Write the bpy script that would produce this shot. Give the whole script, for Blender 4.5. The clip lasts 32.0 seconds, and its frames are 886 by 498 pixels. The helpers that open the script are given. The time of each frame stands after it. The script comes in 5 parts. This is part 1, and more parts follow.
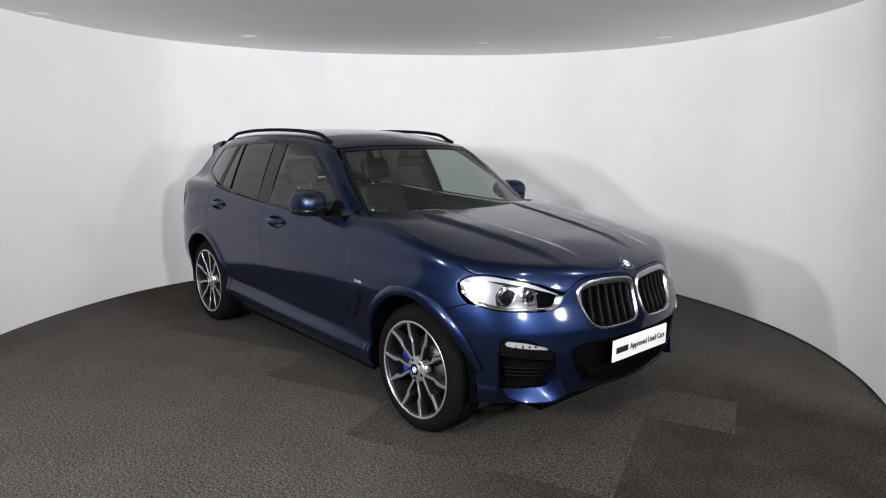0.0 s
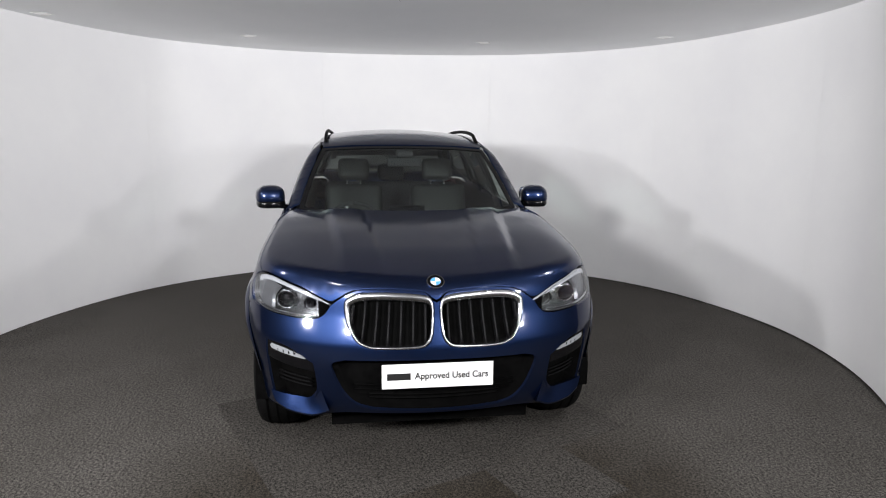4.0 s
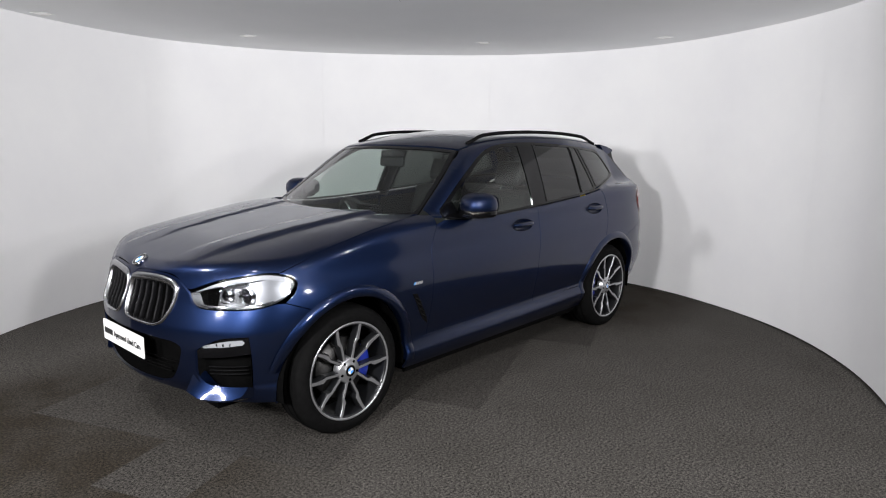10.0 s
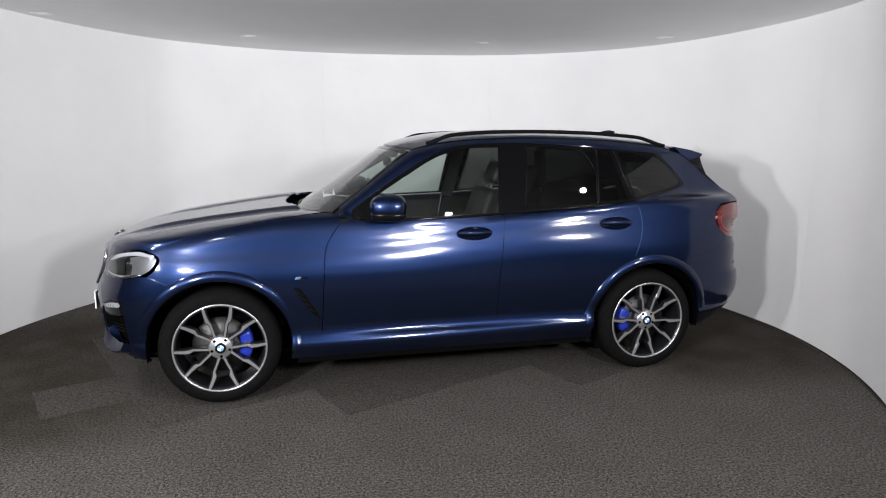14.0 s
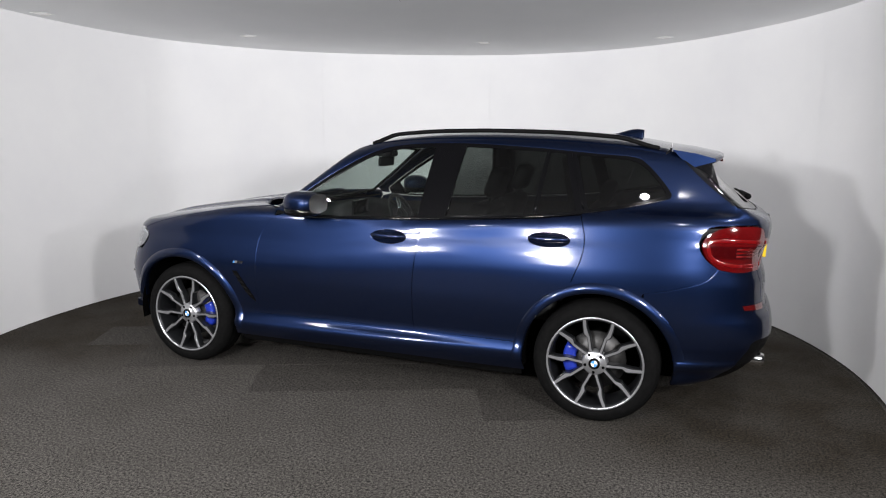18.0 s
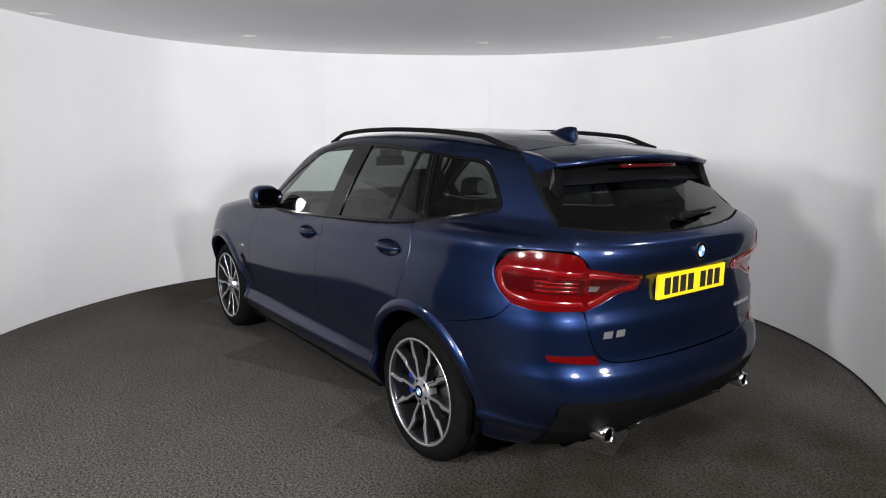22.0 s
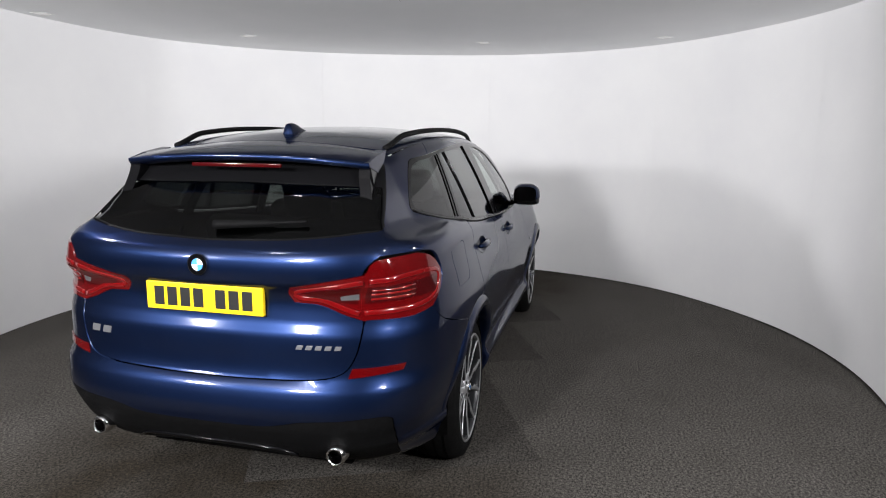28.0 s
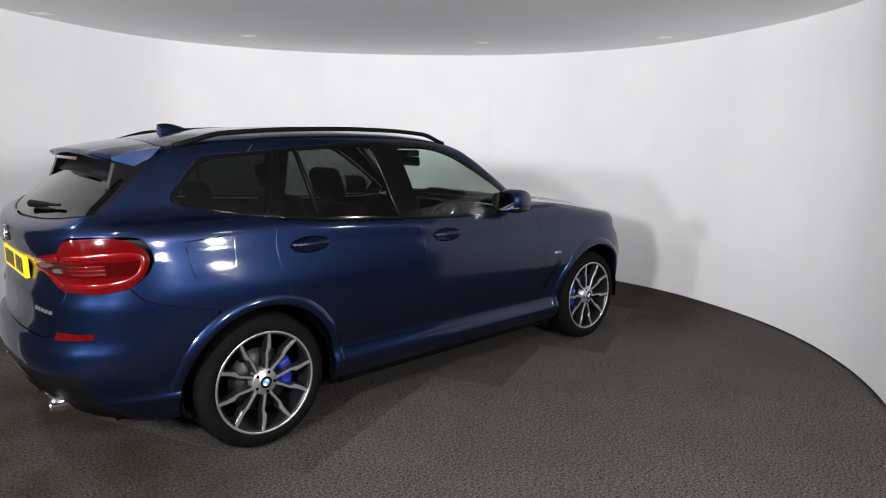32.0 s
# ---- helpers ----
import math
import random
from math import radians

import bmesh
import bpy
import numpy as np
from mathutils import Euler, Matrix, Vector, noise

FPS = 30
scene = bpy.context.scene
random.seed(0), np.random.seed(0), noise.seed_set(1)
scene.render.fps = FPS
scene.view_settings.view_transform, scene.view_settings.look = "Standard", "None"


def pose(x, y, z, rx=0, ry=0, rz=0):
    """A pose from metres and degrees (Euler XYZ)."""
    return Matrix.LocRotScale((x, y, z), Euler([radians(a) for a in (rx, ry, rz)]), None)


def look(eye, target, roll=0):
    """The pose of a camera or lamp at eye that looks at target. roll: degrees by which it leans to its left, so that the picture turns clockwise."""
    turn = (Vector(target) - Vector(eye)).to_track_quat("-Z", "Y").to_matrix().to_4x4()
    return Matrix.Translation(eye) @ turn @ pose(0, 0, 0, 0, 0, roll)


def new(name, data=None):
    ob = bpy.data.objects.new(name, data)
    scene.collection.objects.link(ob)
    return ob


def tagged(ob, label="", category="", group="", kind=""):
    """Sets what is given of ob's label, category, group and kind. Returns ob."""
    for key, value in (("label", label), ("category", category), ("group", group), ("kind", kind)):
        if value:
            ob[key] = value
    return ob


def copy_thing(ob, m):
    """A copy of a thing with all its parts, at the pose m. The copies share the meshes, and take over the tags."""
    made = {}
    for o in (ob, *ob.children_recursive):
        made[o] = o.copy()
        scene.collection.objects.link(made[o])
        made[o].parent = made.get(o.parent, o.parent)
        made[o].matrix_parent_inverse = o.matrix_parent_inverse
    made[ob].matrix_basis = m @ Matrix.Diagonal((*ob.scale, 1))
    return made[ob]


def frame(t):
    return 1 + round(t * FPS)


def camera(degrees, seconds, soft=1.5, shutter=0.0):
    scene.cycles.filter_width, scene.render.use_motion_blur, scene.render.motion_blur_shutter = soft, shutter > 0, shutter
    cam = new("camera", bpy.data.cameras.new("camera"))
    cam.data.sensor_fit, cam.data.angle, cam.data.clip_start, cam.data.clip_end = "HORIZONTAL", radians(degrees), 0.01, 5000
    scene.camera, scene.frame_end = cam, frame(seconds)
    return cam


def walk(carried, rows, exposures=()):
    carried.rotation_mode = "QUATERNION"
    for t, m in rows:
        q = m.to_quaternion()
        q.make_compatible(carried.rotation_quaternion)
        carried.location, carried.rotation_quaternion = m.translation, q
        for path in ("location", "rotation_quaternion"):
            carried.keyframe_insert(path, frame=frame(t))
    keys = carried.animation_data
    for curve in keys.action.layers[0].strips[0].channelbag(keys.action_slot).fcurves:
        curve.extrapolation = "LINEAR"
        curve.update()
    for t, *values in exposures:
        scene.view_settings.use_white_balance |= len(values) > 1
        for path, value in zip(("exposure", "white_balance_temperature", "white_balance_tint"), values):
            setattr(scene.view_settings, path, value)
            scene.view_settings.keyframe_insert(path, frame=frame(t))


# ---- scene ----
# The car stands on a turntable whose axis is the origin; the camera stands still at (0, -4.92).
D, H, YAW, PITCH, ROLL = 4.922, 1.634, -3.854, 9.979, -0.540
cam = camera(69.04, 32.0, soft=1.1)


def eye_pose():
    yaw, pitch = radians(YAW), radians(PITCH)
    way = Vector((-math.sin(yaw) * math.cos(pitch), math.cos(yaw) * math.cos(pitch), -math.sin(pitch)))
    eye = Vector((0, -D, H))
    return look(eye, eye + way, -ROLL)


walk(cam, [(0.0, eye_pose()), (32.0, eye_pose())])

# ---- light ----
world = bpy.data.worlds.new("world")
scene.world = world
world.use_nodes = True
world.node_tree.nodes["Background"].inputs["Color"].default_value = (1, 1, 1, 1)
world.node_tree.nodes["Background"].inputs["Strength"].default_value = 0.0
scene.view_settings.exposure = 0.0


def lamp(x, y, z, tx, ty, tz, size, power, spread):
    d = bpy.data.lights.new("studio_lamp", "AREA")
    d.shape, d.size, d.energy, d.color = "DISK", size, power, (0.995, 0.982, 1.0)
    d.spread = radians(spread)
    ob = new("studio_lamp", d)
    ob.matrix_world = look((x, y, z), (tx, ty, tz))
    return ob


CEIL = 2.595
RING = 3.285
# All unseen; their places follow from wall shadows and highlights.
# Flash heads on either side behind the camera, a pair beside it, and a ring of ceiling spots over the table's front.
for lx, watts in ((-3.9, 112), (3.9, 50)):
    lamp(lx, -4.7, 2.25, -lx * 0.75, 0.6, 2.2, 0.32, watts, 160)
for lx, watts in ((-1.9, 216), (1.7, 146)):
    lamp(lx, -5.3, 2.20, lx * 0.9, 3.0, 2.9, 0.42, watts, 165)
for deg, watts in ((-148, 15), (-113, 3), (-65, 3), (-37, 8)):
    a = radians(deg)
    lamp(3.1 * math.cos(a), 3.1 * math.sin(a), CEIL - 0.02, 2.0 * math.cos(a), 2.0 * math.sin(a), 0.0, 0.11, watts, 150)
# ---- materials ----
def material(name, color, rough=0.5, metal=0.0, coat=0.0, spec=0.5, emit=0.0):
    m = bpy.data.materials.new(name)
    m.use_nodes = True
    b = m.node_tree.nodes["Principled BSDF"]
    b.inputs["Base Color"].default_value = (*color, 1)
    b.inputs["Roughness"].default_value = rough
    b.inputs["Metallic"].default_value = metal
    b.inputs["Coat Weight"].default_value = coat
    b.inputs["Coat Roughness"].default_value = 0.05
    b.inputs["Specular IOR Level"].default_value = spec
    if emit:
        b.inputs["Emission Color"].default_value = (*color, 1)
        b.inputs["Emission Strength"].default_value = emit
    return m


def node(m, kind, **values):
    n = m.node_tree.nodes.new(kind)
    for key, value in values.items():
        n.inputs[key.replace("_", " ")].default_value = value
    return n


def wire(m, a, out, b, inp):
    m.node_tree.links.new(a.outputs[out], b.inputs[inp])


def mottled(m, scale, low, high, bump=0.0, bump_scale=None, detail=4.0, target="Base Color", space="Object"):
    """Varies the colour between two tones by noise and adds a fine relief."""
    b = m.node_tree.nodes["Principled BSDF"]
    co = m.node_tree.nodes.new("ShaderNodeTexCoord")
    n = node(m, "ShaderNodeTexNoise", Scale=scale, Detail=detail, Roughness=0.6)
    wire(m, co, space, n, "Vector")
    ramp = m.node_tree.nodes.new("ShaderNodeValToRGB")
    ramp.color_ramp.elements[0].position, ramp.color_ramp.elements[1].position = 0.32, 0.68
    ramp.color_ramp.elements[0].color, ramp.color_ramp.elements[1].color = (*low, 1), (*high, 1)
    wire(m, n, "Fac", ramp, "Fac")
    wire(m, ramp, "Color", b, target)
    if bump:
        n2 = node(m, "ShaderNodeTexNoise", Scale=bump_scale or scale, Detail=3.0)
        wire(m, co, space, n2, "Vector")
        bp = node(m, "ShaderNodeBump", Strength=bump, Distance=0.004)
        wire(m, n2, "Fac", bp, "Height")
        wire(m, bp, "Normal", b, "Normal")
    return m


def paint_material():
    """Metallic blue: flakes under a clear coat."""
    m = material("blue_metallic_paint", (0.006, 0.026, 0.11), 0.37, 0.92, 1.0)
    b = m.node_tree.nodes["Principled BSDF"]
    co = m.node_tree.nodes.new("ShaderNodeTexCoord")
    n = node(m, "ShaderNodeTexVoronoi", Scale=900.0)
    wire(m, co, "Object", n, "Vector")
    ramp = m.node_tree.nodes.new("ShaderNodeValToRGB")
    ramp.color_ramp.elements[0].color, ramp.color_ramp.elements[1].color = (0.0071, 0.0161, 0.0530, 1), (0.0079, 0.0179, 0.0590, 1)
    wire(m, n, "Color", ramp, "Fac")
    wire(m, ramp, "Color", b, "Base Color")
    n2 = node(m, "ShaderNodeTexNoise", Scale=6.0, Detail=2.0)
    wire(m, co, "Object", n2, "Vector")
    mr = node(m, "ShaderNodeMapRange", To_Min=0.35, To_Max=0.40)
    wire(m, n2, "Fac", mr, "Value")
    wire(m, mr, "Result", b, "Roughness")
    b.inputs["Specular Tint"].default_value = (0.28, 0.32, 0.40, 1)
    b.inputs["Coat Roughness"].default_value = 0.10
    return m


def glass_material(name, tint, gloss_tint=(1, 1, 1)):
    """A thin pane: tinted see-through with a mirror gloss by Fresnel."""
    m = bpy.data.materials.new(name)
    m.use_nodes = True
    t = m.node_tree
    t.nodes.remove(t.nodes["Principled BSDF"])
    out = t.nodes["Material Output"]
    tr = node(m, "ShaderNodeBsdfTransparent", Color=(*tint, 1))
    gl = node(m, "ShaderNodeBsdfGlossy", Color=(*gloss_tint, 1), Roughness=0.015)
    lw = node(m, "ShaderNodeLayerWeight", Blend=0.5)
    steep = t.nodes.new("ShaderNodeMath")
    steep.operation = "POWER"
    steep.inputs[1].default_value = 5.0
    fr = t.nodes.new("ShaderNodeMath")
    fr.operation = "MULTIPLY_ADD"
    fr.inputs[1].default_value, fr.inputs[2].default_value = 0.9, 0.06
    mix = t.nodes.new("ShaderNodeMixShader")
    wire(m, lw, "Facing", steep, 0)
    wire(m, steep, "Value", fr, 0)
    wire(m, fr, "Value", mix, "Fac")
    t.links.new(tr.outputs[0], mix.inputs[1])
    t.links.new(gl.outputs[0], mix.inputs[2])
    t.links.new(mix.outputs[0], out.inputs["Surface"])
    return m


PAINT = paint_material()
BLACK = material("gloss_black", (0.0025, 0.0025, 0.003), 0.10, 0.0, 0.0, spec=0.3)
PLASTIC = mottled(material("black_plastic", (0.006, 0.006, 0.0065), 0.6), 60, (0.003, 0.003, 0.003), (0.005, 0.005, 0.0055), 0.25, 700)
GREYPLASTIC = mottled(material("dark_grey_plastic", (0.035, 0.036, 0.04), 0.4), 60, (0.006, 0.006, 0.0065), (0.010, 0.010, 0.011), 0.15, 700)
CHROME = material("chrome", (0.82, 0.82, 0.83), 0.10, 1.0)
SATIN = material("satin_aluminium", (0.46, 0.465, 0.48), 0.26, 1.0)
RUBBER = mottled(material("tyre_rubber", (0.012, 0.012, 0.012), 0.85), 40, (0.0025, 0.0025, 0.0025), (0.005, 0.005, 0.005), 0.2, 400)
MACHINED = material("machined_alloy", (0.50, 0.505, 0.52), 0.30, 0.85)
DARKALLOY = material("dark_grey_alloy", (0.020, 0.021, 0.023), 0.32, 0.5, 0.3)
STEEL = mottled(material("brake_disc_steel", (0.1, 0.1, 0.1), 0.5, 1.0), 25, (0.06, 0.058, 0.056), (0.10, 0.10, 0.10))
CALIPER = material("blue_caliper", (0.012, 0.03, 0.30), 0.3, 0.0, 0.5)
GLASS = glass_material("clear_glass", (0.70, 0.77, 0.735))
PRIVACY = glass_material("privacy_glass", (0.115, 0.125, 0.12))
LENS = glass_material("clear_lens", (0.93, 0.94, 0.95))
RED = material("red_lens", (0.075, 0.0012, 0.0018), 0.10, 0.0, 1.0)
DARKRED = material("dark_red_lens", (0.036, 0.0010, 0.0016), 0.10, 0.0, 1.0)
TUBERED = material("bright_red_light_guide", (0.125, 0.0016, 0.0024), 0.15, 0.0, 1.0)
HOUSING = material("grey_lamp_housing", (0.16, 0.165, 0.172), 0.22, 0.75)
SILVER = material("silver_badge", (0.27, 0.275, 0.29), 0.3, 0.7)
PRINT = material("black_glass_print", (0.004, 0.004, 0.0045), 0.45, spec=0.08)
FOGGREY = material("pale_grey_reflector", (0.30, 0.305, 0.315), 0.3)
LIGHTBAR = material("pale_light_guide", (0.36, 0.37, 0.39), 0.25, 0.0, 0.5)
WHITE = material("white_plastic", (0.78, 0.78, 0.77), 0.35)
YELLOW = material("yellow_reflective", (0.85, 0.58, 0.01), 0.35)
INK = material("black_print", (0.012, 0.012, 0.012), 0.4)
SKYBLUE = material("light_blue_enamel", (0.08, 0.30, 0.72), 0.2, 0.0, 0.5)
CABIN = mottled(material("dark_cabin_plastic", (0.018, 0.018, 0.02), 0.6), 30, (0.014, 0.014, 0.016), (0.024, 0.024, 0.026), 0.2, 500)
LEATHER = mottled(material("grey_leather", (0.02, 0.02, 0.021), 0.5), 18, (0.008, 0.0082, 0.0085), (0.012, 0.0122, 0.0125), 0.3, 260)
LINING = mottled(material("grey_lining", (0.12, 0.12, 0.12), 0.8), 40, (0.10, 0.10, 0.10), (0.14, 0.14, 0.14), 0.1, 500)
REFLECTOR = material("lamp_reflector", (0.27, 0.275, 0.29), 0.34, 0.8)
MIRROR = material("mirror", (0.85, 0.86, 0.87), 0.02, 1.0)
# Near-black without gloss: the tray's own colour, and painted shade for hollows.
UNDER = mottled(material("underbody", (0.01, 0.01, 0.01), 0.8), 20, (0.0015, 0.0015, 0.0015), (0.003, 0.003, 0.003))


def wall_material():
    m = material("white_wall", (0.80, 0.80, 0.805), 0.75)
    return mottled(m, 1.3, (0.775, 0.775, 0.785), (0.815, 0.815, 0.815), 0.08, 90)


def carpet_material(name, tone, trodden_shaded=False):
    """Ribbed loop-pile carpet: speckled grey-brown."""
    m = material(name, (0.05, 0.047, 0.043), 0.95, spec=0.15)
    b = m.node_tree.nodes["Principled BSDF"]
    co = m.node_tree.nodes.new("ShaderNodeTexCoord")
    fine = node(m, "ShaderNodeTexNoise", Scale=74.0, Detail=6.0, Roughness=0.9)
    wide = node(m, "ShaderNodeTexNoise", Scale=2.2, Detail=5.0, Roughness=0.6)
    wire(m, co, "Object", fine, "Vector")
    wire(m, co, "Object", wide, "Vector")
    r1 = m.node_tree.nodes.new("ShaderNodeValToRGB")
    r1.color_ramp.elements[0].position, r1.color_ramp.elements[1].position = 0.42, 0.62
    lo, hi = [0.003 * c for c in tone], [0.150 * c for c in tone]
    r1.color_ramp.elements[0].color, r1.color_ramp.elements[1].color = (*lo, 1), (*hi, 1)
    wire(m, fine, "Fac", r1, "Fac")
    r2 = m.node_tree.nodes.new("ShaderNodeValToRGB")
    r2.color_ramp.elements[0].position, r2.color_ramp.elements[1].position = 0.3, 0.7
    r2.color_ramp.elements[0].color, r2.color_ramp.elements[1].color = (0.86, 0.85, 0.82, 1), (1.05, 1.04, 1.03, 1)
    wire(m, wide, "Fac", r2, "Fac")
    mul = m.node_tree.nodes.new("ShaderNodeVectorMath")
    mul.operation = "MULTIPLY"
    wire(m, r1, "Color", mul, 0)
    wire(m, r2, "Color", mul, 1)
    if trodden_shaded:
        # Brown dirt along the drive-on strip at both table ends, deepened with painted shade.
        sep = m.node_tree.nodes.new("ShaderNodeSeparateXYZ")
        wire(m, co, "Object", sep, "Vector")
        masks = []
        for axis, lo_, hi_ in (("X", 1.2, 2.2), ("Y", 1.6, 0.95)):
            ab = m.node_tree.nodes.new("ShaderNodeMath")
            ab.operation = "ABSOLUTE"
            wire(m, sep, axis, ab, 0)
            mr = node(m, "ShaderNodeMapRange", From_Min=lo_, From_Max=hi_)
            mr.interpolation_type = "SMOOTHSTEP"
            wire(m, ab, "Value", mr, "Value")
            masks.append(mr)
        both = m.node_tree.nodes.new("ShaderNodeMath")
        both.operation = "MULTIPLY"
        wire(m, masks[0], "Result", both, 0)
        wire(m, masks[1], "Result", both, 1)
        blot = node(m, "ShaderNodeMapRange", From_Min=0.3, From_Max=0.6, To_Min=0.45, To_Max=1.0)
        wire(m, wide, "Fac", blot, "Value")
        amount = m.node_tree.nodes.new("ShaderNodeMath")
        amount.operation = "MULTIPLY"
        wire(m, both, "Value", amount, 0)
        wire(m, blot, "Result", amount, 1)
        dirt_shade = m.node_tree.nodes.new("ShaderNodeMix")
        dirt_shade.data_type = "RGBA"
        dirt_shade.blend_type = "MULTIPLY"
        dirt_shade_in, dirt_shade_out = dirt_shade.inputs[6], dirt_shade.outputs[2]
        dirt_shade.inputs[7].default_value = (0.36, 0.31, 0.24, 1)
        wire(m, amount, "Value", dirt_shade, 0)
        m.node_tree.links.new(mul.outputs["Vector"], dirt_shade_in)
        m.node_tree.links.new(dirt_shade_out, b.inputs["Base Color"])
    else:
        wire(m, mul, "Vector", b, "Base Color")
    bp = node(m, "ShaderNodeBump", Strength=0.35, Distance=0.003)
    wire(m, fine, "Fac", bp, "Height")
    wire(m, bp, "Normal", b, "Normal")
    return m


WALL = wall_material()
DARKWALL = mottled(material("dark_studio_wall", (0.05, 0.05, 0.052), 0.8), 2.0, (0.026, 0.026, 0.027), (0.036, 0.036, 0.037), 0.1, 60)
FRONTCEIL = mottled(material("toned_front_ceiling", (0.3, 0.3, 0.3), 0.8), 0.9, (0.20, 0.20, 0.204), (0.25, 0.25, 0.254), 0.05, 60)
CEILING = mottled(material("ceiling_paint", (0.80, 0.805, 0.81), 0.7), 0.9, (0.84, 0.85, 0.855), (0.88, 0.885, 0.89), 0.05, 60)
CARPET = carpet_material("carpet", (1.0, 0.94, 0.86))
CARPET_TABLE = carpet_material("turntable_carpet", (1.0, 0.94, 0.86), True)
CARPET_STRIP = carpet_material("carpet_turned", (0.72, 0.67, 0.61))
for dull, gloss in ((PLASTIC, 0.05), (GREYPLASTIC, 0.2), (RUBBER, 0.07), (UNDER, 0.02), (CABIN, 0.15)):
    dull.node_tree.nodes["Principled BSDF"].inputs["Specular IOR Level"].default_value = gloss
# ---- mesh tools ----
from mathutils import geometry


def part(name, bm, mat, parent, label="", smooth=True):
    """Links a bmesh as one mesh object under a thing or a part."""
    me = bpy.data.meshes.new(name)
    bm.to_mesh(me)
    bm.free()
    if smooth:
        me.shade_smooth()
    me.materials.append(mat)
    ob = new(name, me)
    ob.parent = parent
    if label:
        tagged(ob, label)
    return ob


def mesh_part(name, verts, faces, mat, parent, label="", smooth=True, normals=None):
    me = bpy.data.meshes.new(name)
    me.from_pydata([tuple(v) for v in verts], [], [tuple(f) for f in faces])
    me.update()
    if smooth:
        me.shade_smooth()
    me.materials.append(mat)
    if normals is not None:
        me.normals_split_custom_set_from_vertices([tuple(n) for n in normals])
    ob = new(name, me)
    ob.parent = parent
    if label:
        tagged(ob, label)
    return ob


def empty(name, **tags):
    return tagged(new(name), **tags)


def box(bm, x0, x1, y0, y1, z0, z1, bevel=0.0, m=None):
    """A bevelled box added to bm."""
    got = bmesh.ops.create_cube(bm, size=1.0)["verts"]
    bmesh.ops.transform(bm, matrix=Matrix.Translation(((x0 + x1) / 2, (y0 + y1) / 2, (z0 + z1) / 2)) @ Matrix.Diagonal((x1 - x0, y1 - y0, z1 - z0, 1)), verts=got)
    if bevel:
        edges = list({e for v in got for e in v.link_edges})
        made = bmesh.ops.bevel(bm, geom=edges, offset=bevel, segments=3, profile=0.5, affect="EDGES")
        got = list({v for f in made["faces"] for v in f.verts} | {v for v in got if v.is_valid})
    if m:
        bmesh.ops.transform(bm, matrix=m, verts=got)
    return bm


def lathe(profile, steps=48, axis="y"):
    """A body turned about the y axis from (y, r) pairs."""
    bm = bmesh.new()
    rings = []
    for a in range(steps):
        c, s = math.cos(2 * math.pi * a / steps), math.sin(2 * math.pi * a / steps)
        rings.append([bm.verts.new((r * c, y, r * s)) for y, r in profile])
    for a in range(steps):
        p, q = rings[a], rings[(a + 1) % steps]
        for i in range(len(profile) - 1):
            bm.faces.new((p[i], p[i + 1], q[i + 1], q[i]))
    bmesh.ops.remove_doubles(bm, verts=bm.verts, dist=1e-5)
    bmesh.ops.recalc_face_normals(bm, faces=bm.faces)
    return bm


def tube(points, radius, sides=10, flat=1.0):
    """A bar of round or oval section along points."""
    bm = bmesh.new()
    pts = [Vector(p) for p in points]
    loops = []
    for i, p in enumerate(pts):
        d = (pts[min(i + 1, len(pts) - 1)] - pts[max(i - 1, 0)]).normalized()
        side = d.cross(Vector((0, 0, 1)))
        side = side.normalized() if side.length > 1e-4 else Vector((1, 0, 0))
        up = side.cross(d).normalized()
        r = radius[i] if isinstance(radius, (list, tuple)) else radius
        loops.append([bm.verts.new(p + side * r * math.cos(2 * math.pi * k / sides) + up * r * flat * math.sin(2 * math.pi * k / sides)) for k in range(sides)])
    for a, b in zip(loops, loops[1:]):
        for k in range(sides):
            bm.faces.new((a[k], a[(k + 1) % sides], b[(k + 1) % sides], b[k]))
    bm.faces.new(loops[0][::-1])
    bm.faces.new(loops[-1])
    bmesh.ops.recalc_face_normals(bm, faces=bm.faces)
    return bm


def spline(points, step):
    """A smooth open curve through 2D points, at about even steps."""
    p = [np.array(q, float) for q in points]
    if len(p) == 2:
        n = max(1, int(np.ceil(np.linalg.norm(p[1] - p[0]) / step)))
        return [p[0] + (p[1] - p[0]) * i / n for i in range(n + 1)]
    out = []
    for i in range(len(p) - 1):
        a, b, c, d = p[max(i - 1, 0)], p[i], p[i + 1], p[min(i + 2, len(p) - 1)]
        if i == 0:
            a = 2 * b - c
        if i == len(p) - 2:
            d = 2 * c - b
        n = max(1, int(np.ceil(np.linalg.norm(c - b) / step)))
        for k in range(n):
            t = k / n
            out.append(0.5 * (2 * b + (c - a) * t + (2 * a - 5 * b + 4 * c - d) * t * t + (3 * b - a - 3 * c + d) * t ** 3))
    out.append(p[-1])
    return out


def outline(*runs, step=0.02):
    """A closed outline from runs of points, each smooth in itself; corners where runs meet."""
    out = []
    for i, run in enumerate(runs):
        run = list(run)
        nxt = runs[(i + 1) % len(runs)][0]
        if np.linalg.norm(np.array(run[-1]) - np.array(nxt)) > 1e-6:
            c = spline(run, step)
            out += c[:-1] if len(run) > 1 else []
            out += spline([run[-1], nxt], step)[:-1]
        else:
            out += spline(run, step)[:-1]
    return out


def arc(cx, cz, r, a0, a1, n=24):
    return [(cx + r * math.cos(radians(a0 + (a1 - a0) * i / n)), cz + r * math.sin(radians(a0 + (a1 - a0) * i / n))) for i in range(n + 1)]


